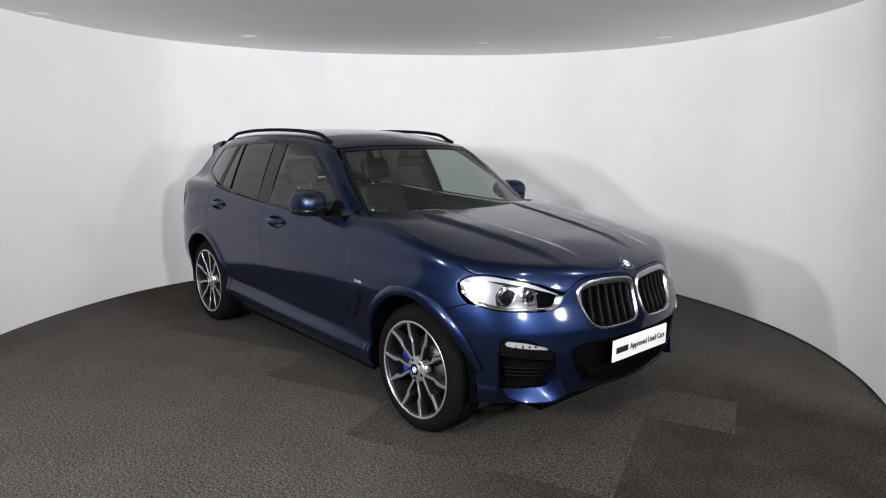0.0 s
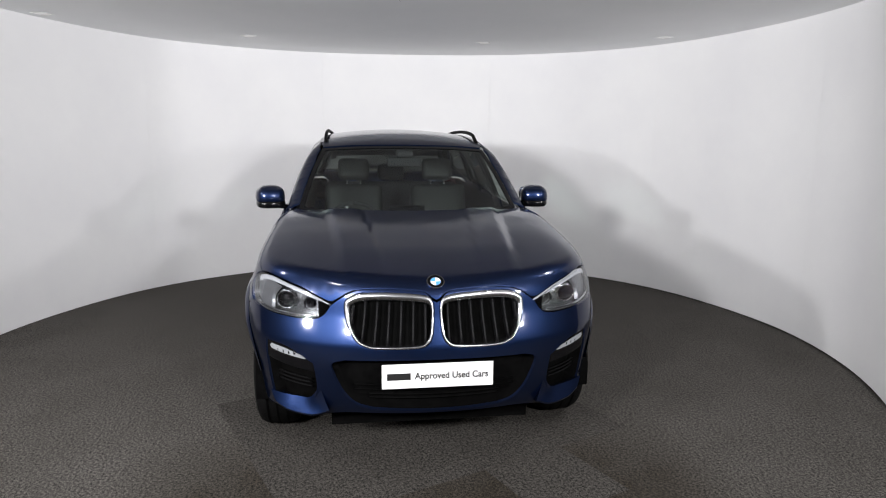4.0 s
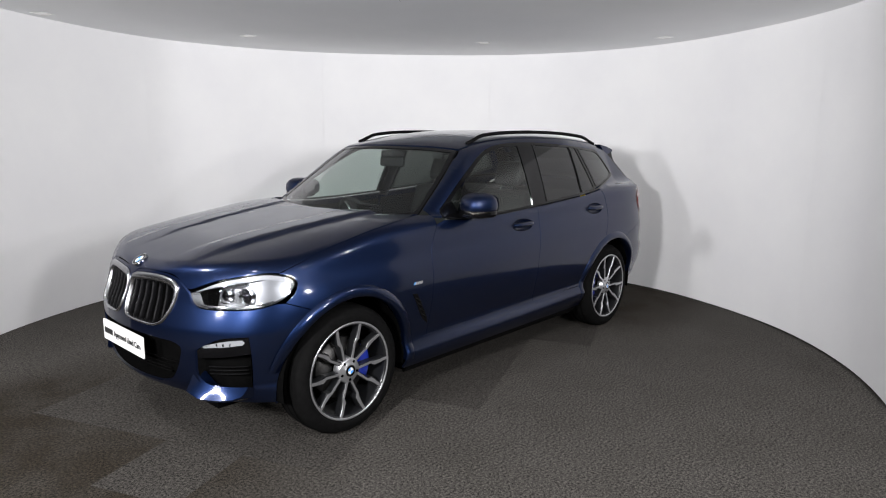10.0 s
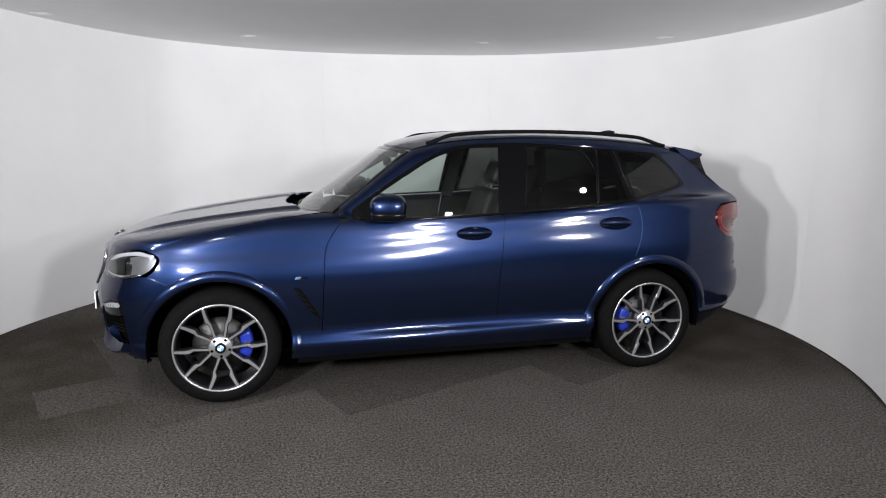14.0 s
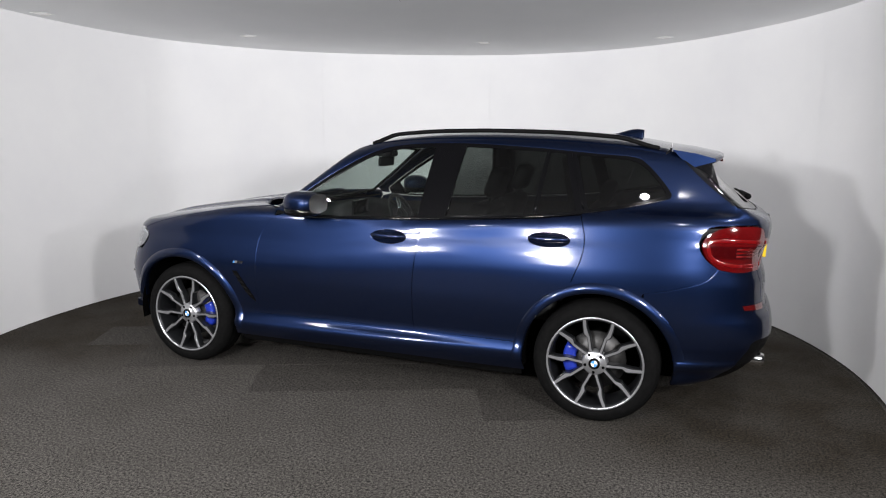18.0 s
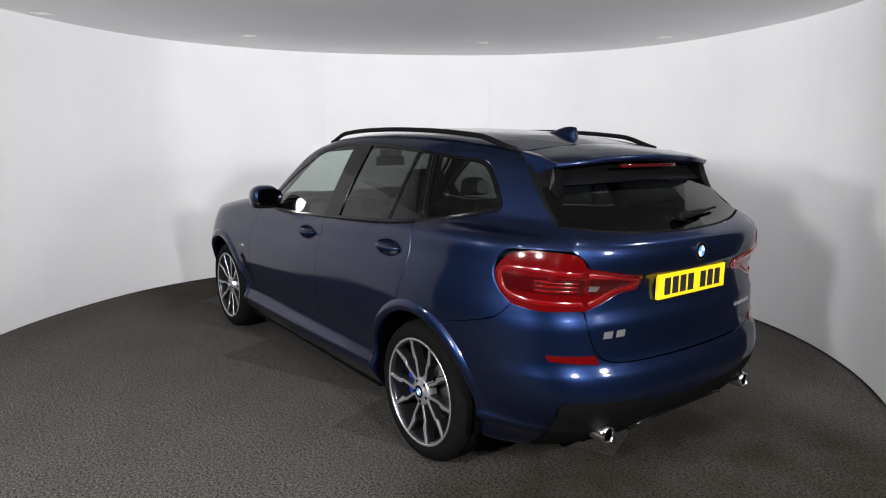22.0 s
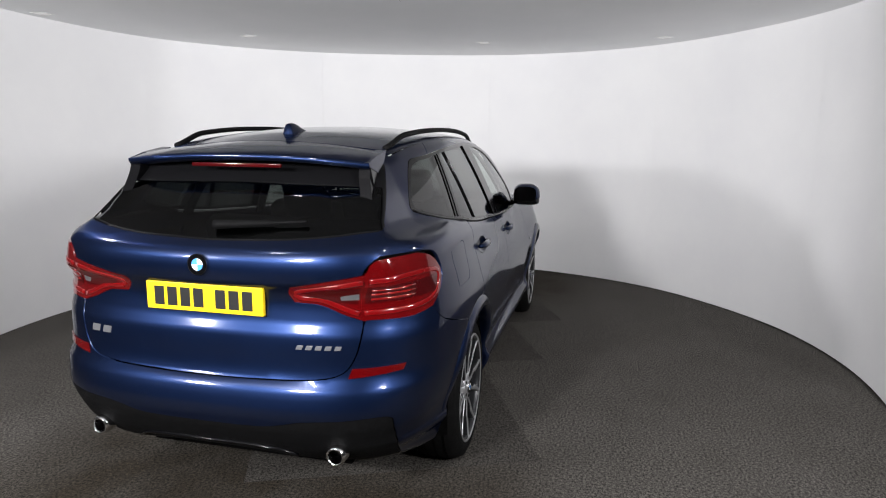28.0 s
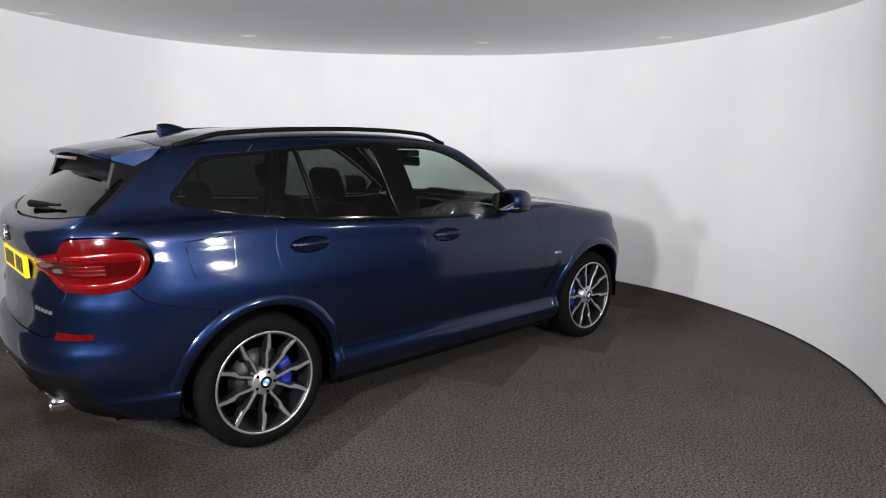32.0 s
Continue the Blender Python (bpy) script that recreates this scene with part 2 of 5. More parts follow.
def shrink(poly, d):
    """The closed outline moved inwards by d."""
    p = np.array(poly)
    area = np.sum(p[:, 0] * np.roll(p[:, 1], -1) - np.roll(p[:, 0], -1) * p[:, 1])
    t = np.roll(p, -1, 0) - np.roll(p, 1, 0)
    t /= np.linalg.norm(t, axis=1)[:, None] + 1e-12
    n = np.stack([-t[:, 1], t[:, 0]], 1) * (1 if area > 0 else -1)
    return [tuple(q) for q in p + n * d]


def inside(pts, poly):
    p, q = np.array(poly), np.array(pts)
    x, y = q[:, 0][:, None], q[:, 1][:, None]
    x0, y0 = p[:, 0][None], p[:, 1][None]
    x1, y1 = np.roll(p[:, 0], -1)[None], np.roll(p[:, 1], -1)[None]
    cross = ((y0 > y) != (y1 > y)) & (x < (x1 - x0) * (y - y0) / (y1 - y0 + 1e-15) + x0)
    return cross.sum(1) % 2 == 1


def filled(poly, holes=(), step=0.03):
    """Triangles that fill an outline with holes: vertices, faces and the loops of the border."""
    loops = [list(map(tuple, poly))] + [list(map(tuple, h)) for h in holes]
    verts, edges, border = [], [], []
    for lp in loops:
        k = len(verts)
        verts += lp
        edges += [(k + i, k + (i + 1) % len(lp)) for i in range(len(lp))]
        border.append(list(range(k, k + len(lp))))
    lo, hi = np.min(loops[0], 0), np.max(loops[0], 0)
    gx, gy = np.meshgrid(np.arange(lo[0] + step / 2, hi[0], step), np.arange(lo[1] + step / 2, hi[1], step))
    g = np.stack([gx.ravel(), gy.ravel()], 1)
    if len(g):
        keep = inside(g, loops[0])
        for h in loops[1:]:
            keep &= ~inside(g, h)
        g = g[keep]
        bpts = np.array(verts)
        if len(g):
            near = np.min(np.linalg.norm(g[:, None] - bpts[None], axis=2), axis=1) if len(g) * len(bpts) < 4e6 else np.full(len(g), 1.0)
            g = g[near > step * 0.45]
        verts += [tuple(q) for q in g]
    v, e, f, ov, oe, of = geometry.delaunay_2d_cdt([Vector(q) for q in verts], edges, [], 0, 1e-6)
    v = np.array([(q[0], q[1]) for q in v])
    tri = [tuple(q) for q in f if len(q) == 3]
    mid = np.array([v[list(q)].mean(0) for q in tri])
    keep = inside(mid, loops[0])
    for h in loops[1:]:
        keep &= ~inside(mid, h)
    tri = [q for q, k in zip(tri, keep) if k]
    back = {}
    for i, src in enumerate(ov):
        for s in src:
            back[s] = i
    border = [[back[i] for i in lp if i in back] for lp in border]
    return v, tri, border
# ---- the round photo studio ----
WALL_FROM, WALL_TO = -25.0, 198.0


def edge_height(a):
    """The ceiling's rim dips a little at its far corners."""
    return CEIL + 0.010 * math.cos(4 * a)


JOINTS = [WALL_FROM, 0.8, 35.2, 70.9, 106.8, 142.5, 178.4, WALL_TO]


def wall_radius(deg):
    """The panels are a little flatter than the circle on which their joints stand."""
    for a0, a1 in zip(JOINTS[1:-1], JOINTS[2:-1]):
        if a0 <= deg <= a1:
            return RING - 0.008 + 0.010 * math.cos(2 * math.pi * (deg - a0) / (a1 - a0))
    return RING + 0.002


def arc_sheet(r, z0, drop, a0, a1, steps, thick, cx=0.02, cy=0.015):
    """A curved wall with thickness, up to the ceiling's edge."""
    verts, faces = [], []
    for i in range(steps + 1):
        a = radians(a0 + (a1 - a0) * i / steps)
        z1 = edge_height(a) - drop
        rim_ = r - RING + wall_radius(math.degrees(a))
        for rr, zz in ((rim_, z0), (rim_, z1), (rim_ + thick, z1), (rim_ + thick, z0)):
            verts.append((cx + rr * math.cos(a), cy + rr * math.sin(a), zz))
    n = len(verts)
    verts += verts  # the room side has vertices of its own, so that its edge stays crisp
    for i in range(steps):
        k = 4 * i
        faces.append((n + k, n + k + 4, n + k + 5, n + k + 1))
        for j in (1, 2, 3):
            faces.append((k + j, k + 4 + j, k + 4 + (j + 1) % 4, k + (j + 1) % 4))
    return verts, faces


def build_room():
    # Curved wall in panels with narrow open joints.
    wall = empty("wall_curved", label="white painted curved studio wall in tall panels", category="wall", kind="structure")
    gap = 0.010
    for a0, a1 in zip(JOINTS, JOINTS[1:]):
        v, f = arc_sheet(RING, 0.004, -0.01, a0 + gap, a1 - gap, max(4, int((a1 - a0) / 1.5)), 0.05)
        mesh_part("panel", v, f, WALL, wall)
    v, f = arc_sheet(RING + 0.0125, 0.003, -0.008, WALL_FROM, WALL_TO, 120, 0.03)
    mesh_part("backing", v, f, WALL, wall)
    # Ceiling: a pale sheet over the table, an unseen greyer one towards the camera.
    bm = bmesh.new()
    rings = []
    for k in range(7):
        f = k / 6 if k else 0.001
        rings.append([bm.verts.new((f * (RING + 0.2) * math.cos(a), 0.015 + f * (RING + 0.2) * math.sin(a), CEIL + 0.002 + (edge_height(a) - CEIL) * min(1.0, f * 1.064) ** 2)) for a in np.linspace(0, 2 * math.pi, 161)[:-1]])
    for a, b in zip(rings, rings[1:]):
        for k in range(160):
            bm.faces.new((a[k], b[k], b[(k + 1) % 160], a[(k + 1) % 160]))
    bmesh.ops.bisect_plane(bm, geom=bm.verts[:] + bm.edges[:] + bm.faces[:], plane_co=(0, -0.55, 0), plane_no=(0, 1, 0), clear_inner=True)
    tagged(part("ceiling", bm, CEILING, None), "pale grey painted flat studio ceiling", "ceiling", kind="structure")
    # Unseen sheet over the camera, greyed to subdue reflections and bounce.
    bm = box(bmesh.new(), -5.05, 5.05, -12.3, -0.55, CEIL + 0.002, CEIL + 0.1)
    tagged(part("ceiling_front", bm, FRONTCEIL, None, smooth=False), "unseen front ceiling, toned grey for the car's reflections", "ceiling", kind="structure")
    # Floor round the turntable and behind the camera.
    bm = bmesh.new()
    bmesh.ops.create_grid(bm, x_segments=1, y_segments=1, size=1.0, matrix=Matrix.Translation((0, -4.2, -0.012)) @ Matrix.Diagonal((5.1, 8.2, 1, 1)))
    tagged(part("floor", bm, CARPET, None, smooth=False), "dark grey-brown carpet floor round the turntable", "floor", kind="structure")
    # Unseen plain walls that close the studio behind the camera, darkened to subdue bounce.
    for name, b in (("wall_back", (-5.0, 5.0, -12.3, -12.2)), ("wall_west", (-5.05, -4.95, -12.3, 4.0)), ("wall_east", (4.95, 5.05, -12.3, 4.0))):
        bm = box(bmesh.new(), *b, -0.01, CEIL + 0.05)
        tagged(part(name, bm, DARKWALL, None, smooth=False), "plain dark grey studio wall", "wall", kind="structure")


build_room()


def ceiling_fitting(x, y):
    """A small square recessed downlight with a thin white frame."""
    thing = empty("downlight", label="small square white recessed ceiling downlight", category="downlight", group="ceiling downlights")
    thing.matrix_world = pose(x, y, CEIL + 0.003 + (edge_height(math.atan2(y - 0.015, x)) - CEIL) * (math.hypot(x, y - 0.015) / RING) ** 2, 0, 0, math.degrees(math.atan2(y, x)))
    bm = bmesh.new()
    for b in ((-0.06, 0.06, 0.05, 0.06), (-0.06, 0.06, -0.06, -0.05), (-0.06, -0.05, -0.05, 0.05), (0.05, 0.06, -0.05, 0.05)):
        box(bm, *b, -0.004, 0.0)
    part("frame", bm, WHITE, thing, smooth=False)
    bm = box(bmesh.new(), -0.049, 0.049, -0.049, 0.049, -0.003, -0.001)
    part("lens", bm, LAMPGLOW, thing, smooth=False)


LAMPGLOW = material("lit_lens", (1.0, 0.98, 0.95), 0.5, emit=0.12)
for px, py in ((-2.96, 0.89), (-1.5, 1.86), (0.88, 2.05), (2.56, 1.44)):
    ceiling_fitting(px, py)

# ---- turntable ----
table = empty("turntable", label="round carpeted turntable of dark grey-brown carpet tiles", category="turntable", kind="structure")


def build_table():
    n = 160
    ringpts = [(3.27 * math.cos(2 * math.pi * i / n), 3.27 * math.sin(2 * math.pi * i / n)) for i in range(n)]
    bm = bmesh.new()
    top = [bm.verts.new((x, y, 0.0)) for x, y in ringpts]
    low = [bm.verts.new((x, y, -0.01)) for x, y in ringpts]
    bm.faces.new(top)
    for i in range(n):
        bm.faces.new((low[i], low[(i + 1) % n], top[(i + 1) % n], top[i]))
    part("carpet", bm, CARPET_TABLE, table, smooth=False)
    # Newer tiles in a strip askew under the car, darker than the open carpet.
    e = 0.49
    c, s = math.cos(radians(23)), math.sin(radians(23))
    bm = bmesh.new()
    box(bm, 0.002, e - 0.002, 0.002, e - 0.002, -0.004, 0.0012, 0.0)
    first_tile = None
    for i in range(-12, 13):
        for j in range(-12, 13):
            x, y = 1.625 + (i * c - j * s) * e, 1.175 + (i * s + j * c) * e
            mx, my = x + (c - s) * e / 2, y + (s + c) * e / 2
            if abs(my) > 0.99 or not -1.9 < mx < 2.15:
                continue
            if first_tile is None:
                first_tile = part("carpet_tile", bm, CARPET_STRIP, table, "deeper-toned grey-brown carpet tile", smooth=False)
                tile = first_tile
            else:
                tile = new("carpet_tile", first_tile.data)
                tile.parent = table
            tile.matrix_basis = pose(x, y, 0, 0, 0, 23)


build_table()
# ---- the car's surface ----
# Car space: x forward, y left, z up, the origin on the ground midway between the axles.
def curve(*pts):
    """A smooth function through (t, value) pairs, for arrays."""
    t, v = np.array([p[0] for p in pts], float), np.array([p[1] for p in pts], float)
    d = np.diff(v) / np.diff(t)
    m = np.concatenate([[d[0]], np.where(d[1:] * d[:-1] > 0, 2 * d[1:] * d[:-1] / (d[1:] + d[:-1] + 1e-12), 0), [d[-1]]])

    def f(q):
        q = np.clip(q, t[0], t[-1])
        i = np.clip(np.searchsorted(t, q) - 1, 0, len(t) - 2)
        h = t[i + 1] - t[i]
        s = (q - t[i]) / h
        return (2 * s ** 3 - 3 * s ** 2 + 1) * v[i] + (s ** 3 - 2 * s ** 2 + s) * h * m[i] + (3 * s ** 2 - 2 * s ** 3) * v[i + 1] + (s ** 3 - s ** 2) * h * m[i + 1]
    return f


def step01(a, b, q):
    s = np.clip((q - a) / (b - a), 0, 1)
    return s * s * (3 - 2 * s)


FRONT = curve((0.15, 2.0), (0.25, 2.13), (0.32, 2.21), (0.40, 2.243), (0.50, 2.256), (0.60, 2.264), (0.66, 2.262), (0.72, 2.246), (0.80, 2.216), (0.90, 2.190), (1.0, 2.14), (1.2, 2.0))
REAR = curve((0.15, 1.95), (0.22, 2.08), (0.31, 2.27), (0.37, 2.33), (0.44, 2.375), (0.505, 2.402), (0.56, 2.408), (0.62, 2.40), (0.665, 2.386), (0.69, 2.362), (0.74, 2.353), (0.85, 2.347), (0.92, 2.326), (0.99, 2.318), (1.04, 2.328), (1.07, 2.35), (1.13, 2.357), (1.17, 2.352), (1.20, 2.335), (1.3, 2.2))
WIDTH = curve((0.15, 0.80), (0.25, 0.878), (0.31, 0.912), (0.345, 0.921), (0.372, 0.913), (0.395, 0.894), (0.44, 0.888), (0.50, 0.898), (0.60, 0.917), (0.70, 0.930), (0.79, 0.933), (0.87, 0.9255), (0.93, 0.9135), (0.972, 0.9015), (0.985, 0.8985), (1.04, 0.8885), (1.10, 0.872), (1.15, 0.852), (1.2, 0.826), (1.35, 0.74))
# Height of the crease that runs from the wing through the door handles to the tail lamp.
CREASE = curve((-2.1, 1.092), (-1.52, 1.084), (-1.16, 1.07), (-0.68, 1.048), (-0.144, 1.005), (0.38, 0.958), (0.98, 0.940), (1.4, 0.94))
TOP = curve((-2.4, 1.178), (-2.3, 1.203), (-2.2, 1.228), (-2.0, 1.238), (-1.75, 1.240), (-1.3, 1.232), (-1.0, 1.207), (-0.5, 1.172), (0.0, 1.145), (0.6, 1.165), (0.95, 1.157), (1.31, 1.118), (1.63, 1.072), (1.95, 1.012), (2.10, 0.973), (2.18, 0.945), (2.3, 0.89))
FLAT = curve((0.7, 9.0), (1.0, 8.0), (1.4, 6.2), (1.8, 5.0), (2.2, 4.6))
ROOF = curve((-2.3, 1.485), (-2.07, 1.543), (-1.78, 1.601), (-1.45, 1.651), (-1.0, 1.679), (-0.7, 1.684), (-0.4, 1.678), (-0.1, 1.656), (0.1, 1.622), (0.32, 1.562), (0.6, 1.45))


def smax(a, b, k):
    h = np.clip(0.5 + 0.5 * (a - b) / k, 0, 1)
    return b + (a - b) * h + k * h * (1 - h)


def lower(x, y, z):
    y = np.abs(y)
    lift = (CREASE(x) - 0.98) * step01(0.60, 0.90, z) + 0.028 * np.clip((0.85 - x) / 1.8, 0, 1) * step01(0.56, 0.42, z)
    w = WIDTH(z - lift) - 0.034 * np.exp(-((z - 0.345) / 0.055) ** 2) * (step01(1.0, 1.3, x) + step01(-1.0, -1.3, x))
    w = w + 0.016 * (np.exp(-((x - 1.43) / 0.6) ** 2) + np.exp(-((x + 1.43) / 0.55) ** 2)) * step01(1.02, 0.80, z) * step01(0.30, 0.45, z)
    # The bumper corner stands proud of a hollow under the lamp; the tailgate's middle is hollowed round the plate.
    f, r = FRONT(z) - 0.35 * y ** 2, REAR(z) - 0.12 * y ** 2
    q = np.maximum(np.maximum((x - 0.9) / (f - 0.9), (-1.0 - x) / (r - 1.0)), 0)
    f = f - 0.048 * step01(0.700, 0.668, z) * step01(0.45, 0.53, y)
    w = w - 0.055 * step01(0.50, 0.28, z) * step01(-1.75, -2.1, x)
    p = np.where(x > 0, 8.0, 6.0)
    m = ((y / w) ** p + q ** p) ** (1 / p)
    n = FLAT(x)
    # Power dome: a raised middle with a crisp edge that closes in on the grilles, and a low swage beside it.
    e = 0.44 + 0.115 * (1.6 - x)
    dome = 0.020 * step01(0.062, -0.006, y - e) * step01(2.16, 1.75, x) * step01(0.55, 0.85, x)
    swage = 0.010 * step01(0.035, -0.004, y - 0.26 - 0.10 * (1.6 - x)) * step01(2.1, 1.6, x) * step01(0.7, 1.1, x)
    t = 0.75 + (TOP(x) + dome - swage - 0.75) * np.maximum(1 - np.minimum(y / 0.955, 1) ** n, 0.0) ** (1 / n)
    return smax(m - 1, (z - t) * 0.9, 0.05 - 0.010 * step01(1.6, 2.1, x) - 0.028 * step01(-1.9, -2.2, x))


def upper(x, y, z):
    y = np.abs(y)
    h = (z - 1.12) / 0.46
    side = 0.866 - 0.168 * h - 0.045 * h * np.abs(h) - 0.10 * np.clip((-x - 0.9) / 0.9, 0, 1) ** 2 - 0.10 * np.clip(-x - 1.8, 0, 1) - 0.05 * np.clip(x / 0.7, 0, 2) ** 2
    top = z - (ROOF(x) - 0.05 * (y / 0.6) ** 2)
    screen = (x - (0.95 - (z - 1.12) * 1.47 - 0.30 * y ** 2)) * 0.56
    back = (-2.262 + (np.maximum(z, 1.20) - 1.22) * 1.14 + 0.15 * y ** 2 - x) * 0.7
    return np.maximum(smax(smax(smax((y - side) * 0.92, top, 0.06), screen, 0.03), back, 0.03), 1.075 - z)


def solid(x, y, z):
    a, b = lower(x, y, z), upper(x, y, z)
    k = 0.004 + 0.05 * step01(-1.15, -1.75, x)
    h = np.clip(0.5 + 0.5 * (b - a) / k, 0, 1)
    return b + (a - b) * h - k * h * (1 - h)


DITCH = curve((-1.85, 0.56), (-1.74, 0.572), (-1.3, 0.60), (-0.9, 0.61), (0.3, 0.606))
NOSE, TAIL, ARC = 1.3, -1.4, 0.95


def along(way, a, b, r):
    """The point r along the ray of a projection at (a, b)."""
    if way == "side":
        return a, 1.15 - r, b
    if way == "front":
        return 2.7 - r, a, b
    if way == "rear":
        return -2.8 + r, a, b
    if way == "top":
        return a, b, 1.95 - r
    if way == "nose":
        return NOSE + (1.6 - r) * np.cos(a / ARC), (1.6 - r) * np.sin(a / ARC), b
    return TAIL - (1.6 - r) * np.cos(a / ARC), (1.6 - r) * np.sin(a / ARC), b


def onto(way, ab, off=0.0, body=None):
    """Projects 2D points onto the car's surface; gives places and outward normals."""
    body = body or solid
    a, b = np.array(ab, float)[:, 0], np.array(ab, float)[:, 1]
    reach = {"side": 1.15, "front": 2.7, "rear": 2.8, "top": 1.7, "nose": 1.55, "tail": 1.55}[way]
    lo = np.zeros(len(a))
    hit = np.zeros(len(a), bool)
    n = 90
    for i in range(1, n + 1):
        r = np.full(len(a), reach * i / n)
        g = body(*[np.broadcast_to(q, a.shape).astype(float) for q in along(way, a, b, r)])
        now = (g < 0) & ~hit
        hit |= now
        lo = np.where(hit, lo, r)
    hi = lo + reach / n
    for _ in range(16):
        mid = (lo + hi) / 2
        g = body(*[np.broadcast_to(q, a.shape).astype(float) for q in along(way, a, b, mid)])
        lo, hi = np.where(g < 0, lo, mid), np.where(g < 0, mid, hi)
    p = np.stack([np.broadcast_to(q, a.shape).astype(float) for q in along(way, a, b, hi)], 1)
    e = 0.004
    gr = np.stack([body(*(p + e * d).T) - body(*(p - e * d).T) for d in np.eye(3)], 1)
    gr /= np.linalg.norm(gr, axis=1)[:, None] + 1e-12
    return p + gr * off, gr


def mid(way, a, b):
    p, _ = onto(way, [(a, b)])
    return p[0]


def skin(name, way, poly, mat, parent, holes=(), gap=0.0026, off=0.0, rim=0.014, step=0.03, side=1, label="", body=None):
    """A panel of the car: an outline laid on the surface, with a turned-in edge. side -1 mirrors it."""
    if gap:
        poly = shrink(poly, gap)
        holes = [shrink(h, -gap) for h in holes]
    v, tri, border = filled(poly, holes, step)
    p, n = onto(way, v, off(v)[:, None] if callable(off) else off, body)
    f = list(tri)
    area = [np.dot(np.cross(p[b] - p[a], p[c] - p[a]), n[a]) for a, b, c in f]
    if np.sum(area) < 0:
        f = [(c, b, a) for a, b, c in f]
    verts, norms = list(p), list(n)
    if rim:
        half = {}
        for tr in f:
            for i in range(3):
                half[(tr[i], tr[(i + 1) % 3])] = 1
        k = {}
        for a, b in half:
            if (b, a) not in half:
                for q in (a, b):
                    if q not in k:
                        k[q] = (len(verts), len(verts) + 1)
                        verts += [p[q], p[q] - n[q] * rim]
                        norms += [n[q], n[q]]
                (a0, a1), (b0, b1) = k[a], k[b]
                f.append((b0, a0, a1, b1))
    verts, norms = np.array(verts), np.array(norms)
    if rim:
        for q, (i0, i1) in k.items():
            norms[i0] = norms[i1] = n[q]
    if side < 0:
        verts, norms = verts * (1, -1, 1), norms * (1, -1, 1)
        f = [t[::-1] for t in f]
    norms /= np.linalg.norm(norms, axis=1)[:, None] + 1e-12
    return mesh_part(name, verts, f, mat, parent, label, normals=norms)


def ribbon(name, pts, normals, width, height, mat, parent, label="", closed=False):
    """A raised moulding of rounded section along points on the surface."""
    bm = bmesh.new()
    pts, normals = [Vector(p) for p in pts], [Vector(n) for n in normals]
    loops = []
    cnt = len(pts)
    for i, p in enumerate(pts):
        a, b = (pts[(i - 1) % cnt], pts[(i + 1) % cnt]) if closed else (pts[max(i - 1, 0)], pts[min(i + 1, cnt - 1)])
        d = (b - a).normalized()
        s = d.cross(normals[i]).normalized()
        loops.append([bm.verts.new(p + s * width * u + normals[i] * height * w) for u, w in ((-0.5, -0.5), (-0.5, 0.6), (-0.3, 1.0), (0.3, 1.0), (0.5, 0.6), (0.5, -0.5))])
    for i in range(cnt if closed else cnt - 1):
        a, b = loops[i], loops[(i + 1) % cnt]
        for k in range(5):
            bm.faces.new((a[k], a[k + 1], b[k + 1], b[k]))
    if not closed:
        bm.faces.new(loops[0])
        bm.faces.new(loops[-1][::-1])
    bmesh.ops.recalc_face_normals(bm, faces=bm.faces)
    return part(name, bm, mat, parent, label)


def nu(x, y):
    return (math.atan2(y, x - NOSE) * ARC)


def tu(x, y):
    return (math.atan2(y, TAIL - x) * ARC)


car = empty("car", label="blue metallic five-door sport utility car with black roof rails", category="car")
# The bonnet's front edge over the grilles and lamps, as (x, y, z).
BONNET_EDGE = [(2.20, 0.0, 0.872), (2.20, 0.018, 0.882), (2.19, 0.050, 0.914), (2.19, 0.11, 0.926), (2.18, 0.25, 0.931), (2.16, 0.36, 0.924), (2.15, 0.425, 0.902), (2.13, 0.470, 0.868), (2.115, 0.497, 0.856), (2.08, 0.565, 0.886), (2.05, 0.64, 0.916), (1.97, 0.74, 0.943), (1.88, 0.81, 0.958), (1.82, 0.848, 0.953)]
AXLE_F, AXLE_R, HUB, ARCH = 1.432, -1.432, 0.362, 0.425

# Shared lines of the side, as (x, z).
DOOR_F = [(0.826, 0.43), (0.818, 0.60), (0.811, 0.76), (0.797, 0.93), (0.765, 1.01), (0.70, 1.10)]
DOOR_B = [(-0.362, 1.128), (-0.340, 0.93), (-0.322, 0.76), (-0.316, 0.60), (-0.314, 0.43)]
DOOR_C = [(-1.312, 1.205), (-1.343, 1.09), (-1.335, 0.98), (-1.285, 0.835)]
BELT = [(0.60, 1.124), (0.395, 1.112), (0.024, 1.119), (-0.362, 1.136), (-0.677, 1.155), (-1.015, 1.178), (-1.312, 1.211)]
BELT_R = [(-1.312, 1.211), (-1.52, 1.243), (-1.688, 1.279), (-1.776, 1.303)]
DLO_TOP = [(-1.776, 1.303), (-1.782, 1.328), (-1.72, 1.409), (-1.64, 1.488), (-1.57, 1.524), (-1.358, 1.541), (-1.017, 1.569), (-0.565, 1.59), (-0.172, 1.576), (0.047, 1.526), (0.272, 1.408), (0.465, 1.285), (0.62, 1.175)]
HOODLINE = [(0.70, 1.150), (0.80, 1.156), (0.98, 1.139), (1.175, 1.112), (1.375, 1.077), (1.578, 1.035), (1.72, 0.993), (1.82, 0.955)]
SCREEN_EDGE = [(0.735, 1.150), (0.715, 1.22), (0.685, 1.32), (0.645, 1.43), (0.595, 1.535)]
